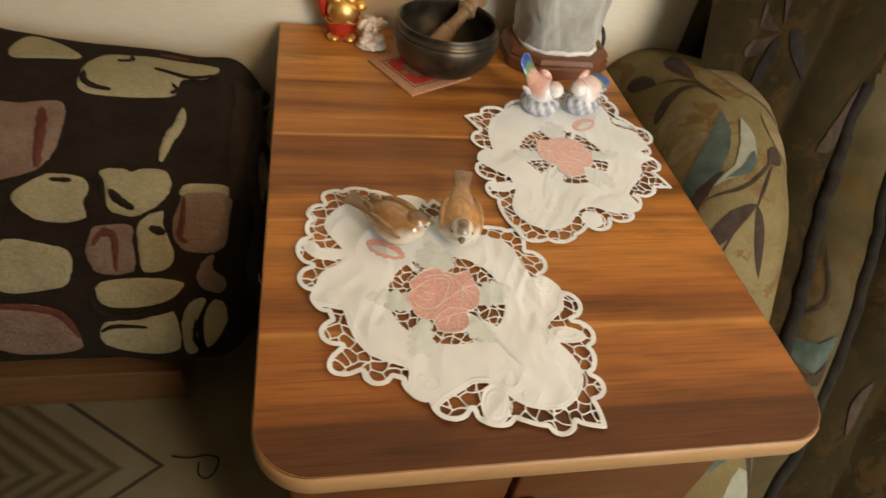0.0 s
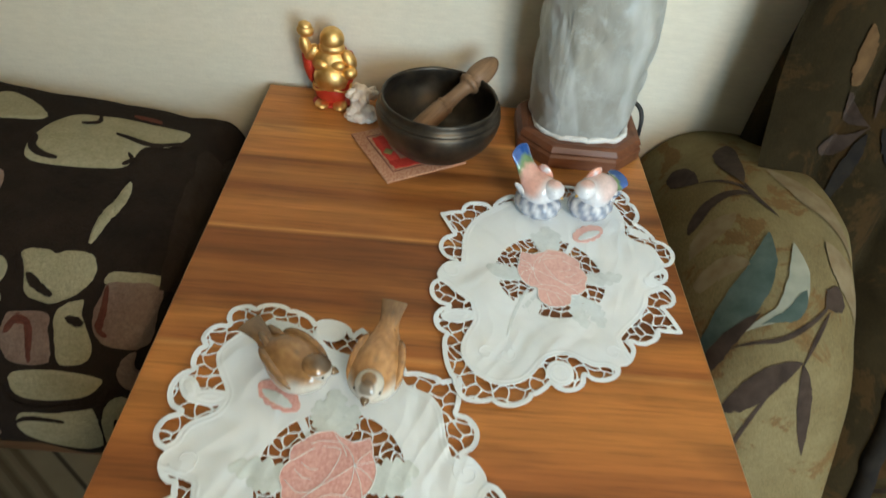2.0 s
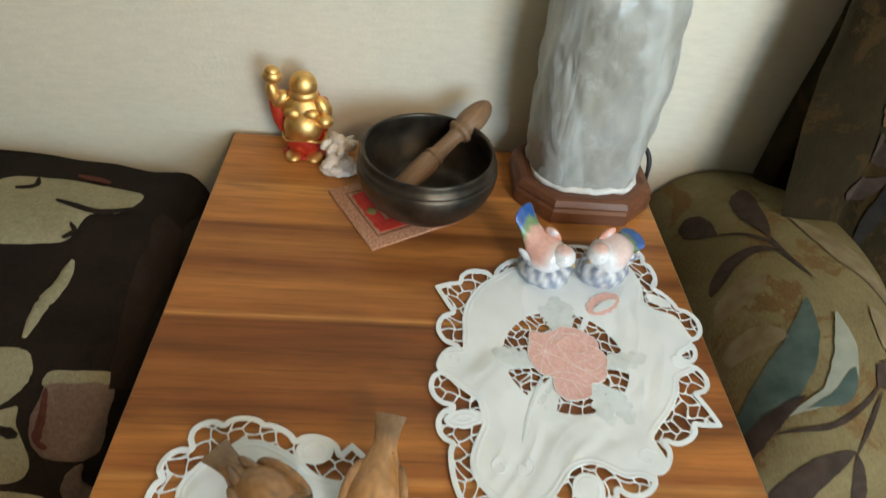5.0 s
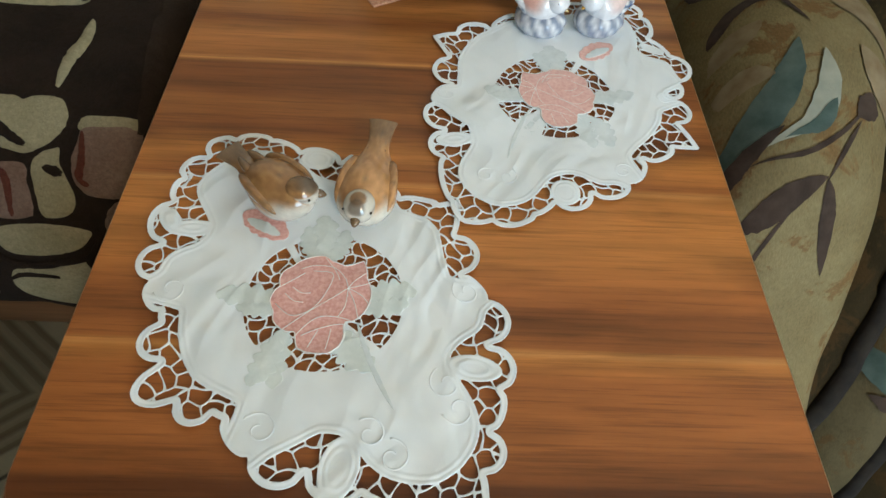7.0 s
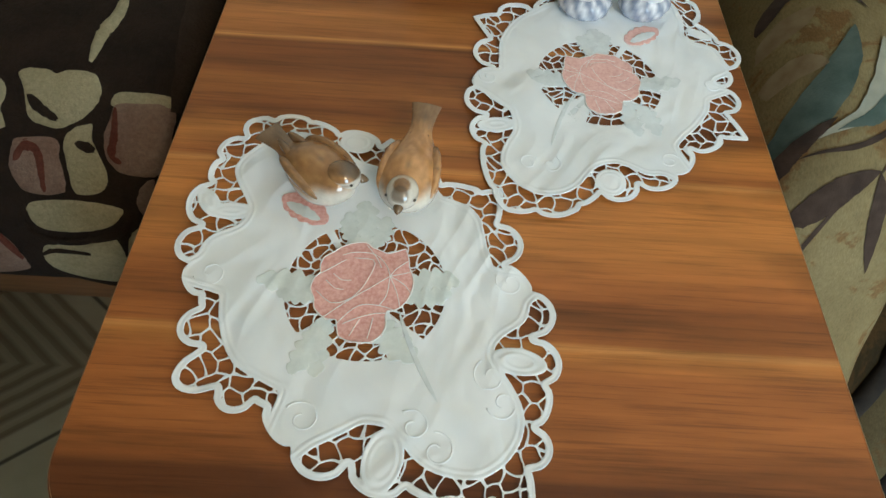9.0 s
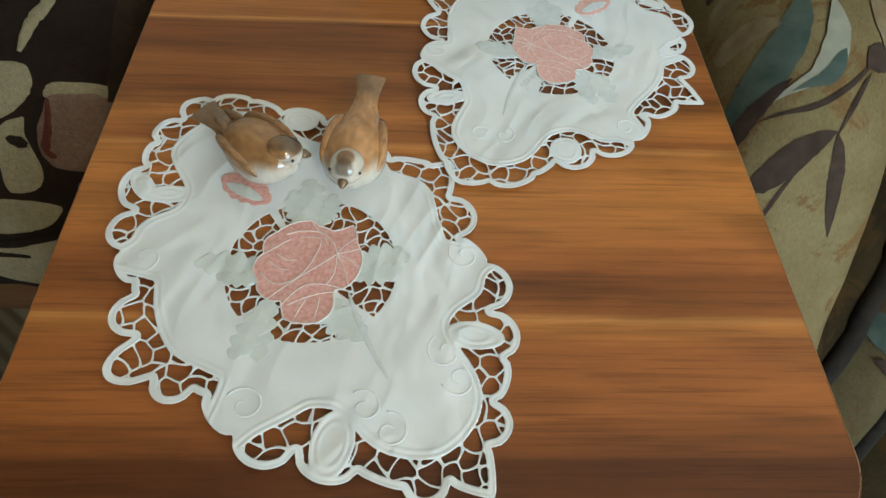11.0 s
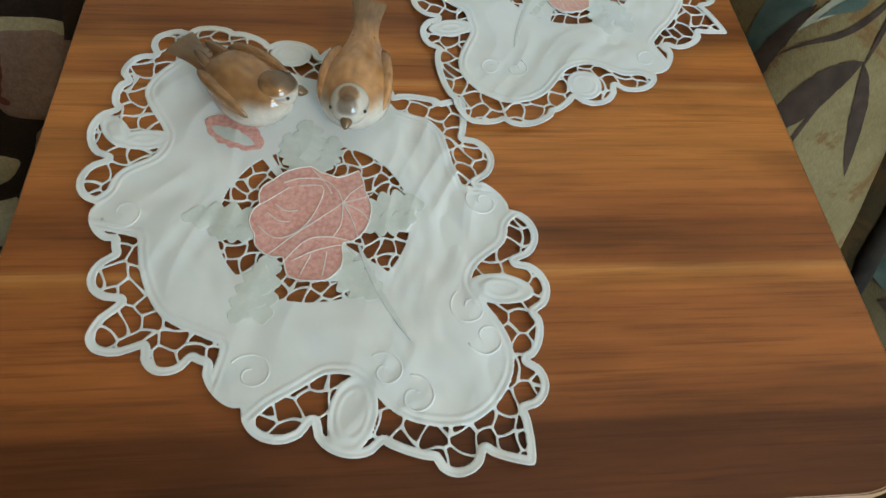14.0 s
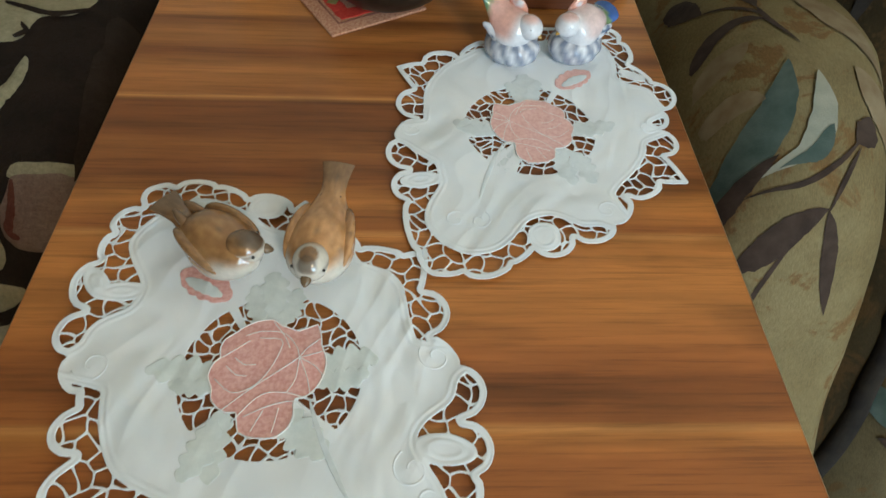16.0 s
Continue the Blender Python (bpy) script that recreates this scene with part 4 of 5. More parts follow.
# ---- salt lamp ----
def salt_lamp():
    owner = thing("salt_lamp", "unlit grey salt crystal lamp on a dark wooden base", "lamp")
    owner.location = (0.1735, 0.7695, TOP)

    def octagon(w, d, cut):
        return [(-w + cut, -d), (w - cut, -d), (w, -d + cut), (w, d - cut), (w - cut, d), (-w + cut, d), (-w, d - cut), (-w, -d + cut)]

    bm = bmesh.new()
    rings = []
    for w, d, z in ((0.067, 0.059, 0.0), (0.0710, 0.0630, 0.002), (0.0710, 0.0630, 0.015), (0.0685, 0.0605, 0.0175), (0.0685, 0.0605, 0.0195), (0.0700, 0.0620, 0.0210), (0.067, 0.059, 0.0265), (0.061, 0.053, 0.028), (0.0570, 0.0485, 0.0268)):
        rings.append([bm.verts.new((x, y, z)) for x, y in octagon(w, d, w * 0.47)])
    for a, b in zip(rings, rings[1:]):
        for k in range(8):
            bm.faces.new((a[k], a[(k + 1) % 8], b[(k + 1) % 8], b[k]))
    bm.faces.new(rings[0][::-1])
    bm.faces.new(rings[-1])
    part("wooden_base", bm, BASE_WOOD, owner, "moulded dark red-brown octagonal base", False)

    rng = random.Random(8)
    bm = bmesh.new()
    for i in range(14):
        t = i / 13
        z = 0.024 + 0.226 * t
        w = 0.0535 + 0.0045 * math.sin(math.pi * min(t * 1.1, 1.0) ** 0.9) + 0.003 * t
        w *= 1 - 0.40 * max(0.0, (t - 0.86) / 0.14) ** 1.5
        for k in range(13):
            a = 2 * math.pi * (k + 0.5 * (i % 2) + rng.uniform(-0.3, 0.3)) / 13
            c, q = math.cos(a), math.sin(a)
            r = (abs(c) ** 3.2 + abs(q) ** 3.2) ** (-1 / 3.2) * rng.uniform(0.93, 1.035)
            bm.verts.new((c * r * w - 0.008 * t - 0.002, q * r * w * 0.82, z + (rng.uniform(-0.006, 0.006) if 0 < i < 13 else 0)))
    made = bmesh.ops.convex_hull(bm, input=bm.verts[:])
    bmesh.ops.delete(bm, geom=[g for g in made["geom_interior"] if isinstance(g, bmesh.types.BMVert)], context="VERTS")
    bmesh.ops.triangulate(bm, faces=bm.faces[:])
    for _ in range(2):
        bmesh.ops.subdivide_edges(bm, edges=bm.edges[:], cuts=2, use_grid_fill=True)
        bmesh.ops.smooth_vert(bm, verts=bm.verts[:], factor=0.25, use_axis_x=True, use_axis_y=True, use_axis_z=True)
    for v in bm.verts:
        p = v.co.copy()
        out = Vector((p.x, p.y, 0.3 * max(0.0, p.z - 0.2))).normalized()
        v.co = p + out * (0.0036 * noise.noise(p * 30) + 0.0013 * noise.noise(p * 95) + 0.0006 * noise.noise(p * 240) - 0.0034 * max(0.0, noise.noise(p * 60 + Vector((4, 1, 2)))))
    part("salt_crystal", bm, SALT, owner, "rough grey translucent salt block")
    crust, n = [], 90
    for k in range(n):
        a = 2 * math.pi * k / n
        c, s = math.cos(a), math.sin(a)
        r = (abs(c) ** 2.9 + abs(s) ** 2.9) ** (-1 / 2.9)
        q = 0.052 + 0.0022 * noise.noise(Vector((c * 6, s * 6, 1)))
        crust.append(Vector((c * r * q, s * r * q * 0.84, 0.0290 + 0.0022 * noise.noise(Vector((c * 5, s * 5, 9))))))
    mesh_ob("salt_crust", *tube(crust + crust[:2], 0.0036, 8), SALT_RIM, owner, label="white crust of salt round the foot")
    cord = glide([(0.055, 0.03, 0.030), (0.066, 0.03, 0.040), (0.076, 0.022, 0.034), (0.0795, 0.016, 0.010), (0.083, 0.03, -0.06), (0.083, 0.05, -0.30), (0.084, 0.06, -0.58)], 50)
    mesh_ob("cord", *tube(cord, 0.0026, 8), RUBBER, owner, label="black power cord")


salt_lamp()


# ---- couch with its blanket ----
PROFILE = [(0.838, 0.555), (0.79, 0.583), (0.70, 0.603), (0.64, 0.603), (0.58, 0.585), (0.52, 0.552), (0.475, 0.495), (0.448, 0.42), (0.458, 0.36), (0.525, 0.305)]
LENGTHS = [0.0]
for (ya, za), (yb, zb) in zip(PROFILE, PROFILE[1:]):
    LENGTHS.append(LENGTHS[-1] + math.hypot(yb - ya, zb - za))
SMOOTH = glide([Vector((0, y, z)) for y, z in PROFILE], 91)


def blanket_at(x, s, up=0.0):
    """A place on the blanket: x across, s metres down from the wall."""
    k = np.searchsorted(LENGTHS, s, side="right") - 1
    k = min(max(int(k), 0), len(LENGTHS) - 2)
    u = (k + (s - LENGTHS[k]) / (LENGTHS[k + 1] - LENGTHS[k])) * 10
    i = min(max(int(u), 0), 89)
    p = SMOOTH[i].lerp(SMOOTH[i + 1], u - i)
    way = (SMOOTH[i + 1] - SMOOTH[i]).normalized()
    out = Vector((0, way.z, -way.y))
    if out.z < 0 and s < 0.4:
        out = -out
    if out.y > 0 and s >= 0.4:
        out = -out
    end = max(0.0, (x + 0.275) / 0.045)
    sink = 0.035 * min(end, 1.15) ** 2.2
    wave = 0.006 * noise.noise(Vector((x * 7, s * 8, 2.0))) + 0.003 * noise.noise(Vector((x * 22, s * 20, 4.0)))
    rise = 0.12 * max(0.0, -x - 0.30) * (1 - s / 0.7)
    return Vector((x, p.y, p.z + min(rise, 0.05))) + out * (up + wave - sink)


couch = thing("couch", "low couch with a brown wooden plinth against the wall", "couch")
couch.location, couch.scale = (0, 0.0249, 0), (1, 0.97, 1)
part("couch_base", box(-1.6, -0.30, 0.665, 0.835, 0.0895, 0.37, 0.01), DARK_COVER, couch)
part("plinth", box(-1.6, -0.378, 0.634, 0.83, 0.008, 0.089, 0.003), PLINTH_WOOD, couch, "brown wooden plinth")
part("mattress", box(-1.6, -0.262, 0.50, 0.83, 0.371, 0.535, 0.04, 4), DARK_COVER, couch)

blanket = thing("blanket", "dark brown plush blanket with cream and pink flowers over the couch", "blanket")
blanket.location, blanket.scale = (0, 0.0249, 0), (1, 0.97, 1)
xs_b, ss_b = np.linspace(-1.5, -0.226, 150), np.linspace(0.0, LENGTHS[-1], 90)
verts = [blanket_at(x, s) for x in xs_b for s in ss_b]
field_ob = mesh_ob("brown_field", verts, grid_faces(len(xs_b), len(ss_b)), BROWN_PILE, blanket)
solid = field_ob.modifiers.new("thickness", "SOLIDIFY")
solid.thickness, solid.offset = 0.006, -1
hem = [blanket_at(-0.2265 + 0.004 * math.sin(s * 40), s, -0.004) for s in np.linspace(0.06, LENGTHS[-1], 80)]
mesh_ob("fleece_hem", *tube(hem, [0.010 + 0.004 * noise.noise(Vector((k * 0.3, 0, 0))) for k in range(80)], 10), EDGE_PILE, blanket, label="fuzzy brown hem")
drape = []
for s in np.linspace(0.10, LENGTHS[-1], 60):
    p = blanket_at(-0.2265, s, -0.004)
    drape += [p + Vector((0.010 + 0.004 * math.sin(s * 30), 0, -0.02 * k - 0.004)) + Vector((0.006 * math.sin(s * 25 + k), 0.004 * math.sin(k * 1.7), 0)) for k in range(12)]
side = mesh_ob("side_fold", drape, grid_faces(60, 12), EDGE_PILE, blanket, label="brown fleece fold hanging beside the table")


band = [blanket_at(-0.249 + 0.023 * k / 9 + 0.005 * noise.noise(Vector((s * 30, 0, 3))) * (1 - k / 9), s, 0.003 + 0.003 * math.sin(math.pi * k / 9)) for s in np.linspace(0.13, 0.33, 70) for k in range(10)]
mesh_ob("fleece_border", band, grid_faces(70, 10), EDGE_PILE, blanket, label="lighter brown fleece border")
def petal(name, corners, material, up=0.0022, tag="", fuzz=0.0016):
    """A plush patch laid on the blanket: a rounded outline through a few corners (across, down), with a frayed edge."""
    loop = [Vector((x, q, 0)) for x, q in corners]
    n, seg, rings = len(loop), 6, 7
    ring = []
    for k in range(n):
        a, b, c, d = (loop[(k + m) % n] for m in (-1, 0, 1, 2))
        ring += [0.5 * (2 * b + (c - a) * u + (2 * a - 5 * b + 4 * c - d) * u * u + (3 * b - 3 * c + d - a) * u**3) for u in (m / seg for m in range(seg))]
    mid = sum(ring, Vector()) / len(ring)
    verts = []
    for i in range(rings + 1):
        for k, p in enumerate(ring):
            q = mid.lerp(p, max(i / rings, 0.02))
            if i == rings:
                q = q + (p - mid).normalized() * fuzz * (noise.noise(p * 160) + 0.7 * noise.noise(p * 420))
            verts.append(blanket_at(q.x, min(max(q.y, 0.0), LENGTHS[-1] - 0.001), up if i < rings else up - 0.004))
    return mesh_ob(name, verts, grid_faces(rings + 1, len(ring), True) + [tuple(range(len(ring)))], material, blanket, label=tag)


def stroke(name, points, width, material, up=0.0042, tag=""):
    """A brushed stroke along a line on the blanket, narrowing to its ends."""
    line = glide([Vector((x, q, 0)) for x, q in points], 24)
    verts = []
    for i, p in enumerate(line):
        way = (line[min(i + 1, 23)] - line[max(i - 1, 0)]).normalized()
        w = width * (0.25 + 0.75 * math.sin(math.pi * i / 23) ** 0.5) * (1 + 0.35 * noise.noise(p * 190))
        for m in np.linspace(-1, 1, 5):
            verts.append(blanket_at(p.x - way.y * w * m, min(max(p.y + way.x * w * m, 0.0), LENGTHS[-1] - 0.001), up - 0.0025 * m * m))
    return mesh_ob(name, verts, grid_faces(24, 5), material, blanket, label=tag)


for corners in (
    ((-0.420, 0.185), (-0.419, 0.125), (-0.402, 0.095), (-0.350, 0.089), (-0.300, 0.096), (-0.266, 0.108), (-0.277, 0.140), (-0.307, 0.150), (-0.312, 0.190), (-0.336, 0.203), (-0.382, 0.211), (-0.411, 0.208)),
    ((-0.507, 0.108), (-0.494, 0.071), (-0.454, 0.086), (-0.427, 0.112), (-0.430, 0.130), (-0.465, 0.141), (-0.494, 0.143)),
    ((-0.462, 0.338), (-0.433, 0.313), (-0.411, 0.310), (-0.391, 0.315), (-0.385, 0.327), (-0.390, 0.342), (-0.388, 0.359), (-0.413, 0.366), (-0.443, 0.361)),
    ((-0.379, 0.306), (-0.357, 0.301), (-0.347, 0.304), (-0.335, 0.299), (-0.312, 0.301), (-0.304, 0.318), (-0.314, 0.338), (-0.337, 0.355), (-0.354, 0.356), (-0.369, 0.349), (-0.373, 0.326)),
    ((-0.340, 0.360), (-0.315, 0.345), (-0.314, 0.362), (-0.304, 0.393), (-0.312, 0.411), (-0.337, 0.416), (-0.341, 0.395)),
    ((-0.474, 0.384), (-0.431, 0.385), (-0.405, 0.394), (-0.408, 0.425), (-0.427, 0.436), (-0.480, 0.438)),
    ((-0.388, 0.431), (-0.373, 0.423), (-0.325, 0.420), (-0.296, 0.425), (-0.299, 0.436), (-0.315, 0.449), (-0.343, 0.457), (-0.376, 0.456), (-0.388, 0.447)),
    ((-0.386, 0.474), (-0.345, 0.470), (-0.309, 0.458), (-0.309, 0.520), (-0.349, 0.528), (-0.392, 0.510)),
    ((-0.303, 0.468), (-0.289, 0.446), (-0.275, 0.446), (-0.287, 0.474), (-0.291, 0.525), (-0.306, 0.530)),
    ((-0.270, 0.449), (-0.257, 0.453), (-0.256, 0.485), (-0.281, 0.520), (-0.281, 0.474)),
    ((-0.560, 0.080), (-0.600, 0.070), (-0.640, 0.090), (-0.620, 0.130), (-0.570, 0.125)),
    ((-0.540, 0.330), (-0.500, 0.320), (-0.490, 0.370), (-0.530, 0.400), (-0.600, 0.390), (-0.610, 0.340)),
    ((-0.700, 0.120), (-0.780, 0.140), (-0.790, 0.200), (-0.720, 0.220), (-0.660, 0.170)),
    ((-0.700, 0.320), (-0.770, 0.330), (-0.780, 0.400), (-0.700, 0.420), (-0.650, 0.370)),
):
    petal("cream_petal", corners, CREAM_PILE, 0.0022, "cream plush petal")
petal("cream_petal", ((-0.299, 0.330), (-0.294, 0.317), (-0.270, 0.316), (-0.246, 0.315), (-0.245, 0.326), (-0.270, 0.330)), CREAM_PILE, 0.0019, "cream rim of a pink petal")
for corners in (
    ((-0.520, 0.232), (-0.470, 0.228), (-0.422, 0.221), (-0.419, 0.276), (-0.432, 0.305), (-0.462, 0.321), (-0.520, 0.325)),
    ((-0.380, 0.366), (-0.347, 0.363), (-0.345, 0.382), (-0.346, 0.414), (-0.380, 0.417), (-0.392, 0.398), (-0.389, 0.380)),
    ((-0.520, 0.460), (-0.481, 0.453), (-0.447, 0.451), (-0.420, 0.462), (-0.410, 0.495), (-0.420, 0.520), (-0.491, 0.520)),
    ((-0.299, 0.336), (-0.294, 0.325), (-0.270, 0.323), (-0.247, 0.324), (-0.247, 0.357), (-0.255, 0.390), (-0.287, 0.393), (-0.304, 0.381), (-0.306, 0.358)),
    ((-0.282, 0.412), (-0.272, 0.397), (-0.264, 0.396), (-0.266, 0.410), (-0.254, 0.428), (-0.258, 0.441), (-0.277, 0.437), (-0.284, 0.425)),
    ((-0.600, 0.220), (-0.640, 0.210), (-0.650, 0.270), (-0.610, 0.300), (-0.560, 0.280)),
):
    petal("pink_petal", corners, PINK_PILE, 0.0030, "dusky pink plush petal")
for points, width in ((((-0.441, 0.234), (-0.438, 0.262), (-0.437, 0.308)), 0.0075), (((-0.384, 0.386), (-0.374, 0.373), (-0.363, 0.378), (-0.363, 0.413)), 0.0052), (((-0.490, 0.452), (-0.448, 0.455), (-0.424, 0.464), (-0.411, 0.495)), 0.0048),
                      (((-0.293, 0.331), (-0.295, 0.356), (-0.298, 0.374), (-0.290, 0.381)), 0.0046), (((-0.345, 0.086), (-0.325, 0.088), (-0.310, 0.094)), 0.0040)):
    stroke("red_stroke", points, width, RED_PILE, 0.0046, "brick red brush stroke")
stroke("cream_stem", ((-0.302, 0.214), (-0.304, 0.240), (-0.313, 0.264), (-0.319, 0.292)), 0.0058, CREAM_PILE, 0.0034, "thin cream stem")
for points, width in ((((-0.411, 0.168), (-0.408, 0.186), (-0.396, 0.196), (-0.378, 0.199)), 0.0045), (((-0.366, 0.328), (-0.357, 0.338), (-0.342, 0.347)), 0.0050), (((-0.328, 0.366), (-0.312, 0.371)), 0.0046), (((-0.424, 0.319), (-0.403, 0.319)), 0.0026),
                      (((-0.342, 0.140), (-0.305, 0.146), (-0.270, 0.140)), 0.0042), (((-0.376, 0.100), (-0.372, 0.116), (-0.386, 0.124)), 0.0030), (((-0.318, 0.168), (-0.312, 0.178), (-0.318, 0.190)), 0.0030), (((-0.378, 0.312), (-0.373, 0.330)), 0.0040), (((-0.340, 0.481), (-0.372, 0.478), (-0.388, 0.486)), 0.0030),
                      (((-0.288, 0.470), (-0.292, 0.500), (-0.286, 0.524)), 0.0026), (((-0.392, 0.440), (-0.388, 0.458), (-0.360, 0.466), (-0.310, 0.456), (-0.292, 0.436)), 0.0036)):
    stroke("brown_stroke", points, width, BROWN_PILE, 0.0050, "dark brown brush stroke")


# ---- sofa ----
RIDGE = [(0.20, 0.18), (0.26, 0.30), (0.37, 0.44), (0.413, 0.525), (0.45, 0.59), (0.50, 0.625), (0.55, 0.645), (0.62, 0.65), (0.70, 0.64), (0.835, 0.60)]
RIDGE_LINE = [(p.x, p.y) for p in glide([Vector((y, z, 0)) for y, z in RIDGE], 120)]


def arm_right(y):
    return float(np.interp(y, (0.16, 0.26, 0.345, 0.40, 0.44, 0.50, 0.57, 0.62, 0.70, 0.84), (0.432, 0.430, 0.428, 0.426, 0.424, 0.434, 0.451, 0.470, 0.482, 0.485)))


def arm_mid(y):
    return (0.260 + arm_right(y)) / 2


def arm_half(y):
    return (arm_right(y) - 0.260) / 2


def arm_z(x, y):
    top = np.interp(y, [p[0] for p in RIDGE_LINE], [p[1] for p in RIDGE_LINE])
    u = min(abs((x - arm_mid(y)) / arm_half(y)), 1.0)
    near = x < arm_mid(y)
    return float(top) - (0.105 if near else 0.075) * u ** (2.7 if near else 3.2) + 0.002 * noise.noise(Vector((x * 9, y * 9, 1.0)))


sofa = thing("sofa", "olive-tan upholstered sofa with brown and teal leaf prints", "sofa")
sofa.location, sofa.scale = (0, 0.0415, 0), (1, 0.95, 1.016)
verts, ys_a, cols = [], np.linspace(0.836, 0.16, 110), 44
for y in ys_a:
    yy = max(y, 0.20)
    for j in range(cols):
        if j < 7:
            verts.append((0.260 - 0.006 * math.sin(j * 0.5), y, max(0.04, arm_z(0.260, yy) * (0.1 + 0.9 * j / 7)) if y > 0.165 else 0.05))
        elif j >= cols - 7:
            k = cols - 1 - j
            verts.append((arm_right(yy), y, max(0.04, arm_z(arm_right(yy), yy) * (0.1 + 0.9 * k / 7)) if y > 0.165 else 0.05))
        else:
            x = arm_mid(yy) - arm_half(yy) * math.cos(math.pi * (j - 7) / (cols - 15))
            verts.append((x, y, arm_z(x, yy) if y > 0.165 else 0.05))
mesh_ob("armrest", verts, grid_faces(len(ys_a), cols), TAN, sofa, label="rounded sloping armrest in leaf-printed fabric")


def arm_leaf(points, widest, material, tag, where=0.5, up=0.0012, name="printed_leaf"):
    """A printed leaf along a line on the armrest, pointed at both ends."""
    line = glide([Vector((x, y, 0)) for x, y in points], 26)
    verts = []
    for i, p in enumerate(line):
        t = i / 25
        way = (line[min(i + 1, 25)] - line[max(i - 1, 0)]).normalized()
        side = Vector((-way.y, way.x, 0))
        b = math.log(0.5) / math.log(where)
        w = widest * math.sin(math.pi * min(max(t**b, 0.004), 0.996)) ** 0.8 * (1 + 0.16 * noise.noise(Vector((t * 14, widest * 900, 0))))
        for k in np.linspace(-1, 1, 7):
            q = p + side * w * k
            verts.append((q.x, q.y, arm_z(q.x, q.y) + up))
    return mesh_ob(name, verts, grid_faces(26, 7), material, sofa, label=tag)


brown_leaf, thin = "dark brown printed leaf", "thin brown printed stem"
arm_leaf([(0.355, 0.765), (0.338, 0.72), (0.334, 0.657)], 0.0125, LEAF_BROWN, brown_leaf, 0.45)
arm_leaf([(0.334, 0.66), (0.337, 0.63), (0.348, 0.592)], 0.0024, LEAF_BROWN, thin, name="printed_stem")
arm_leaf([(0.296, 0.745), (0.297, 0.715), (0.303, 0.688)], 0.0095, LEAF_BROWN, brown_leaf, 0.4)
arm_leaf([(0.302, 0.690), (0.318, 0.672), (0.334, 0.645), (0.340, 0.620)], 0.0020, LEAF_BROWN, thin, name="printed_stem")
arm_leaf([(0.283, 0.618), (0.298, 0.640), (0.318, 0.645), (0.337, 0.633)], 0.0070, LEAF_BROWN, brown_leaf, 0.35)
arm_leaf([(0.278, 0.585), (0.293, 0.600), (0.315, 0.612)], 0.013, LEAF_RUST, "faded rust printed leaf", 0.6)
arm_leaf([(0.279, 0.540), (0.290, 0.551), (0.310, 0.540)], 0.012, LEAF_RUST, "faded rust printed leaf", 0.5)
arm_leaf([(0.368, 0.69), (0.395, 0.63), (0.425, 0.565)], 0.015, LEAF_RUST, "faded rust printed leaf", 0.5)
arm_leaf([(0.385, 0.565), (0.402, 0.53), (0.416, 0.505)], 0.018, LEAF_RUST, "faded rust printed leaf", 0.5)
arm_leaf([(0.272, 0.464), (0.288, 0.480), (0.312, 0.492)], 0.0085, LEAF_BROWN, "dark brown tip of a printed leaf", 0.4, 0.0020)
arm_leaf([(0.274, 0.466), (0.294, 0.498), (0.316, 0.530), (0.332, 0.572)], 0.0155, LEAF_TEAL, "grey-teal printed leaf", 0.42)
arm_leaf([(0.296, 0.481), (0.330, 0.490), (0.346, 0.515), (0.350, 0.556)], 0.0105, LEAF_PALE, "pale sage printed leaf", 0.6, 0.0018)
arm_leaf([(0.312, 0.482), (0.338, 0.488), (0.352, 0.508)], 0.0065, LEAF_TEAL, "grey-teal printed leaf", 0.6, 0.0024)
arm_leaf([(0.385, 0.518), (0.381, 0.506), (0.370, 0.496)], 0.0105, LEAF_BROWN, brown_leaf, 0.5)
arm_leaf([(0.291, 0.474), (0.325, 0.468), (0.355, 0.482), (0.380, 0.505)], 0.0022, LEAF_BROWN, thin, name="printed_stem")
arm_leaf([(0.374, 0.494), (0.360, 0.472), (0.347, 0.450)], 0.0020, LEAF_BROWN, thin, name="printed_stem")
arm_leaf([(0.288, 0.436), (0.312, 0.440), (0.347, 0.453)], 0.0090, LEAF_BROWN, brown_leaf, 0.5)
arm_leaf([(0.347, 0.452), (0.356, 0.432), (0.368, 0.408)], 0.0062, LEAF_BROWN, brown_leaf, 0.5)
arm_leaf([(0.332, 0.446), (0.305, 0.415), (0.290, 0.38)], 0.0020, LEAF_BROWN, thin, name="printed_stem")
arm_leaf([(0.325, 0.262), (0.345, 0.285), (0.37, 0.292)], 0.017, LEAF_TEAL, "grey-teal printed leaf", 0.5)
arm_leaf([(0.385, 0.31), (0.400, 0.27), (0.425, 0.235)], 0.007, LEAF_BROWN, brown_leaf, 0.5)
arm_leaf([(0.36, 0.24), (0.39, 0.25), (0.41, 0.22)], 0.016, LEAF_PALE, "pale sage printed leaf", 0.5)


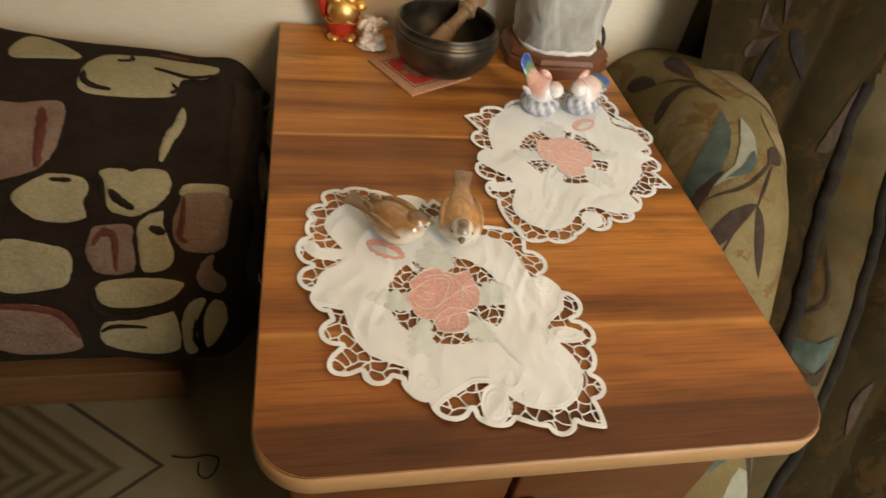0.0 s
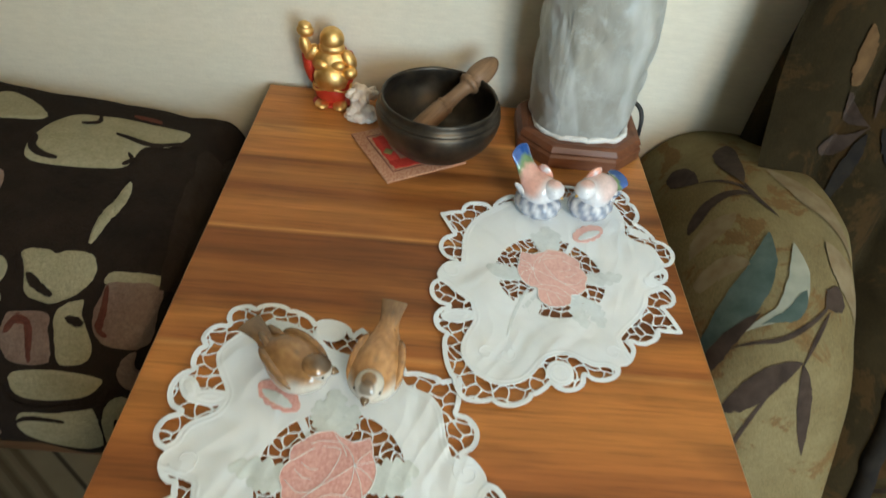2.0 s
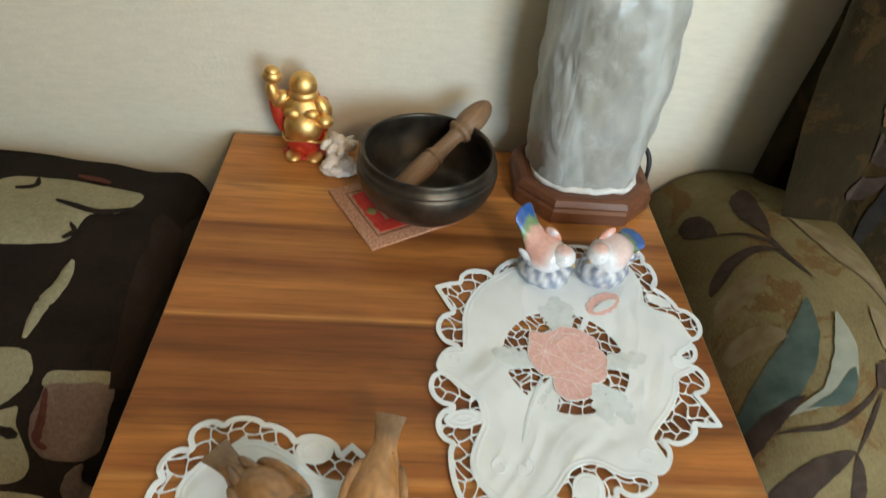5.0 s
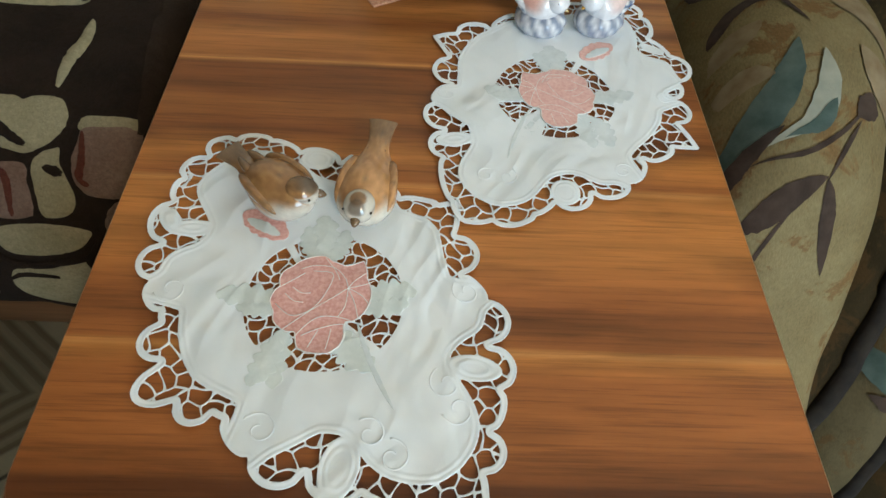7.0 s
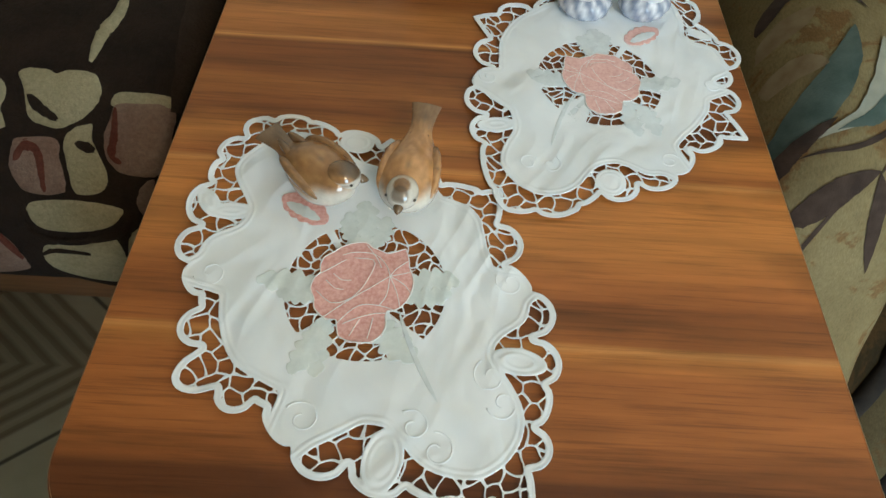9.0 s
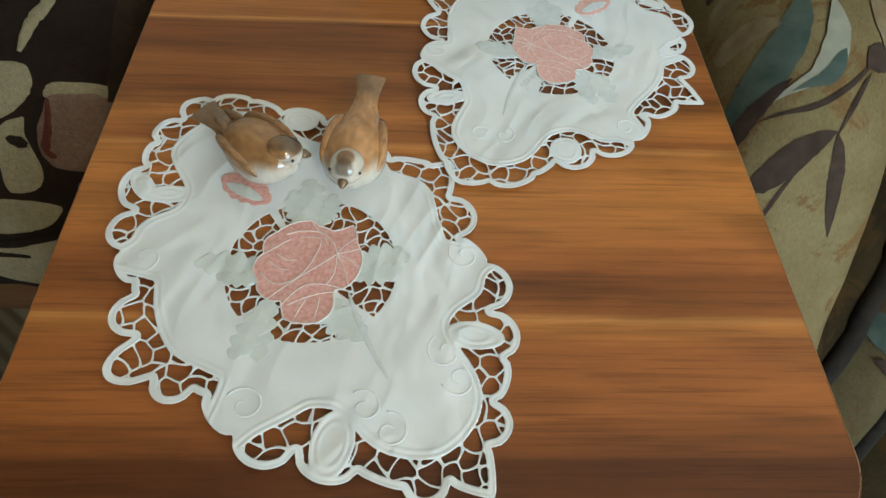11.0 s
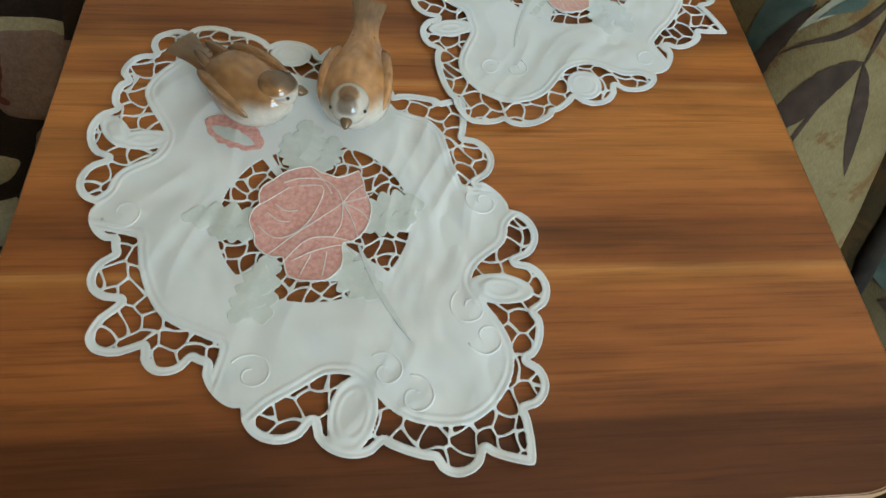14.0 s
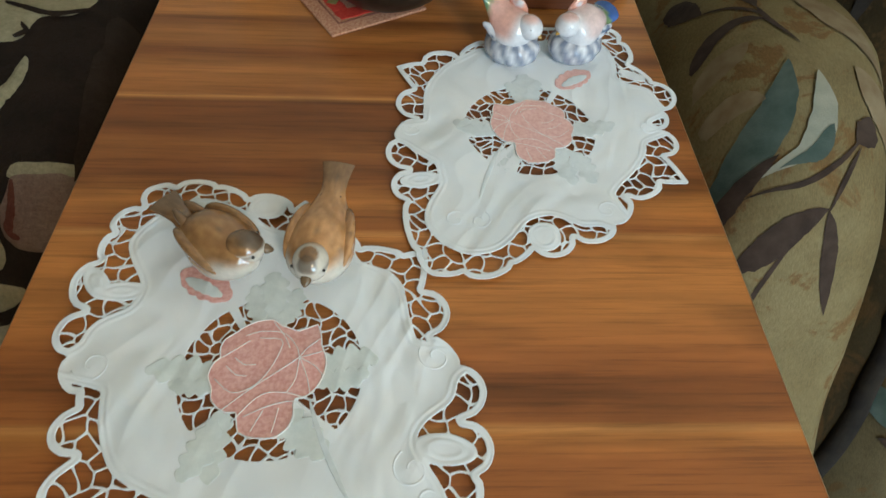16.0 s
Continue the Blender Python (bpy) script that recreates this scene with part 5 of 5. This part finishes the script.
def cushion(name, x0, x1, y0, y1, z0, z1, bevel, material, tag, lean=0.0, lumps=0.006):
    bm = box(x0, x1, y0, y1, z0, z1)
    bmesh.ops.subdivide_edges(bm, edges=bm.edges[:], cuts=22, use_grid_fill=True)
    cx, cy, cz = (x0 + x1) / 2, (y0 + y1) / 2, (z0 + z1) / 2
    hx, hy, hz = (x1 - x0) / 2, (y1 - y0) / 2, (z1 - z0) / 2
    for v in bm.verts:
        q = Vector(((v.co.x - cx) / hx, (v.co.y - cy) / hy, (v.co.z - cz) / hz))
        inner = Vector((max(-hx + bevel, min(hx - bevel, q.x * hx)), max(-hy + bevel, min(hy - bevel, q.y * hy)), max(-hz + bevel, min(hz - bevel, q.z * hz))))
        off = Vector((q.x * hx, q.y * hy, q.z * hz)) - inner
        p = inner + (off.normalized() * bevel if off.length > 1e-6 else off)
        p += off.normalized() * lumps * noise.noise(Vector((v.co.x * 7, v.co.y * 7, v.co.z * 7))) if off.length > 1e-6 else Vector()
        v.co = Vector((cx, cy, cz)) + p + Vector((lean * (q.z + 1) * hz * 0.2, lean * (q.z + 1) * hz, 0))
    return part(name, bm, material, sofa, tag)


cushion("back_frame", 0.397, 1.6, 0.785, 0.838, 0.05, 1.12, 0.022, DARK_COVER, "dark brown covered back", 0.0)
FALL = [(0.10, 0.04), (0.20, 0.13), (0.29, 0.28), (0.37, 0.39), (0.48, 0.46), (0.58, 0.51), (0.665, 0.58), (0.725, 0.74), (0.77, 0.93), (0.79, 1.12)]
FALL_LINE = glide([Vector((y, z, 0)) for y, z in FALL], 100)


def cover_at(x, i, up=0.0):
    """A place on the creased cover: across by x, and up along its fall by i."""
    i = min(max(i, 0.0), 98.999)
    p = FALL_LINE[int(i)].lerp(FALL_LINE[int(i) + 1], i - int(i))
    c = x - 0.62 * (p.x - 0.38) - 0.455 + 0.012 * noise.noise(Vector((p.x * 9, x * 4, 3.0)))
    fold = abs(math.sin(math.pi * c / 0.105)) ** 0.7
    way = FALL_LINE[min(int(i) + 2, 99)] - FALL_LINE[max(int(i) - 1, 0)]
    out = Vector((0, -way.y, way.x)).normalized()
    lump = 0.024 * fold + 0.010 * noise.noise(Vector((x * 11, p.x * 9, p.y * 7))) + 0.004 * noise.noise(Vector((x * 30, p.x * 14, p.y * 24)))
    return Vector((x, p.x, p.y)) + out * (lump - 0.02 + up)


xs_c = np.concatenate([np.linspace(0.362, 0.80, 120), np.linspace(0.81, 1.6, 60)])
spots = [cover_at(x, i) for x in xs_c for i in range(100)]
inner = [q for q in grid_faces(len(xs_c), 100) if 0.455 <= spots[q[0]].x - 0.62 * (spots[q[0]].y - 0.38) < 0.56]
taken = set(inner)
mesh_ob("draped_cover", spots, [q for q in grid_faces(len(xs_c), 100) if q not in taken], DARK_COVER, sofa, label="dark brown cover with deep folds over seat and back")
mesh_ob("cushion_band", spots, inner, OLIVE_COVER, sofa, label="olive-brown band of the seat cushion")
# The seams' soft shade is modelled as dark tubes along the fold valleys.
seam_shade = [cover_at(0.455 + 0.62 * (FALL_LINE[int(i)].x - 0.38), i, 0.008) for i in np.linspace(28, 70, 50)]
mesh_ob("seam_shade", *tube(seam_shade, 0.0105, 10), SEAM_SHADE, sofa, label="seam and its shade as a thick dark cord")
seam_shade = [cover_at(0.560 + 0.62 * (FALL_LINE[int(i)].x - 0.38), i, 0.006) for i in np.linspace(14, 66, 50)]
mesh_ob("seam_shade", *tube(seam_shade, 0.0095, 10), SEAM_SHADE, sofa, label="seam and its shade as a thick dark cord")


def cover_leaf(points, widest, material, tag, where=0.5, up=0.0024, name="printed_leaf"):
    """A printed leaf or a crease's painted shade along a line on the cover, pointed at both ends; each point is across
    and along the fall.
    """
    line = glide([Vector((x, i * 0.008, 0)) for x, i in points], 24)
    verts, b = [], math.log(0.5) / math.log(where)
    for k, p in enumerate(line):
        t = k / 23
        way = (line[min(k + 1, 23)] - line[max(k - 1, 0)]).normalized()
        w = widest * math.sin(math.pi * min(max(t**b, 0.004), 0.996)) ** 0.8 * (1 + 0.2 * noise.noise(Vector((t * 12, widest * 700, 1))))
        for m in np.linspace(-1, 1, 7):
            verts.append(cover_at(p.x - way.y * w * m, (p.y + way.x * w * m) / 0.008, up))
    return mesh_ob(name, verts, grid_faces(24, 7), material, sofa, label=tag)


rust = "faded rust printed patch"
cover_leaf([(0.458, 36.5), (0.490, 33.5), (0.535, 35.5)], 0.0125, LEAF_TEAL, "grey-teal printed leaf", 0.45)
cover_leaf([(0.470, 31.8), (0.495, 31), (0.520, 33)], 0.006, LEAF_BROWN, brown_leaf, 0.5, 0.0032)
cover_leaf([(0.482, 39), (0.508, 42), (0.548, 48)], 0.014, COVER_RUST, rust, 0.6)
cover_leaf([(0.482, 38.4), (0.525, 40), (0.560, 48)], 0.0022, LEAF_BROWN, thin, name="printed_stem")
cover_leaf([(0.470, 74), (0.448, 72.6), (0.422, 72.4)], 0.0055, LEAF_BROWN, brown_leaf, 0.65)
cover_leaf([(0.470, 74), (0.452, 74.6), (0.434, 76)], 0.0050, LEAF_BROWN, brown_leaf, 0.65)
# The next two strips are no print: they paint the shade of creases.
cover_leaf([(0.470, 73.6), (0.462, 71.5), (0.446, 68)], 0.0062, SEAM_SHADE, "crease shade painted on the cover", 0.5)
cover_leaf([(0.480, 74), (0.496, 73), (0.530, 70)], 0.0075, SEAM_SHADE, "crease shade painted on the cover", 0.5)
cover_leaf([(0.470, 74.5), (0.468, 77), (0.478, 80.5), (0.50, 84)], 0.0040, LEAF_BROWN, thin, 0.5, name="printed_stem")
cover_leaf([(0.425, 80), (0.433, 78), (0.445, 76.5)], 0.011, COVER_RUST, rust, 0.5)
cover_leaf([(0.44, 86), (0.452, 83), (0.455, 80)], 0.012, COVER_RUST, rust, 0.5)
cover_leaf([(0.56, 62), (0.59, 64), (0.63, 70)], 0.012, LEAF_BROWN, brown_leaf)
cover_leaf([(0.54, 78), (0.57, 80), (0.60, 86)], 0.010, LEAF_BROWN, brown_leaf)
cover_leaf([(0.63, 78), (0.66, 75), (0.68, 70)], 0.012, LEAF_BROWN, brown_leaf)
cover_leaf([(0.56, 24), (0.575, 27), (0.60, 30)], 0.009, LEAF_BROWN, brown_leaf)


# ---- a thin cord on the rug ----
cord_line = glide([Vector((x, y, 0.0094)) for x, y in ((-0.388, 0.529), (-0.362, 0.524), (-0.335, 0.527), (-0.316, 0.520), (-0.318, 0.499), (-0.331, 0.486), (-0.344, 0.496), (-0.345, 0.515))], 60)
tagged(mesh_ob("cord", *tube(cord_line, 0.0014, 8), RUBBER), "thin dark cord lying in a loop on the rug", "cord")
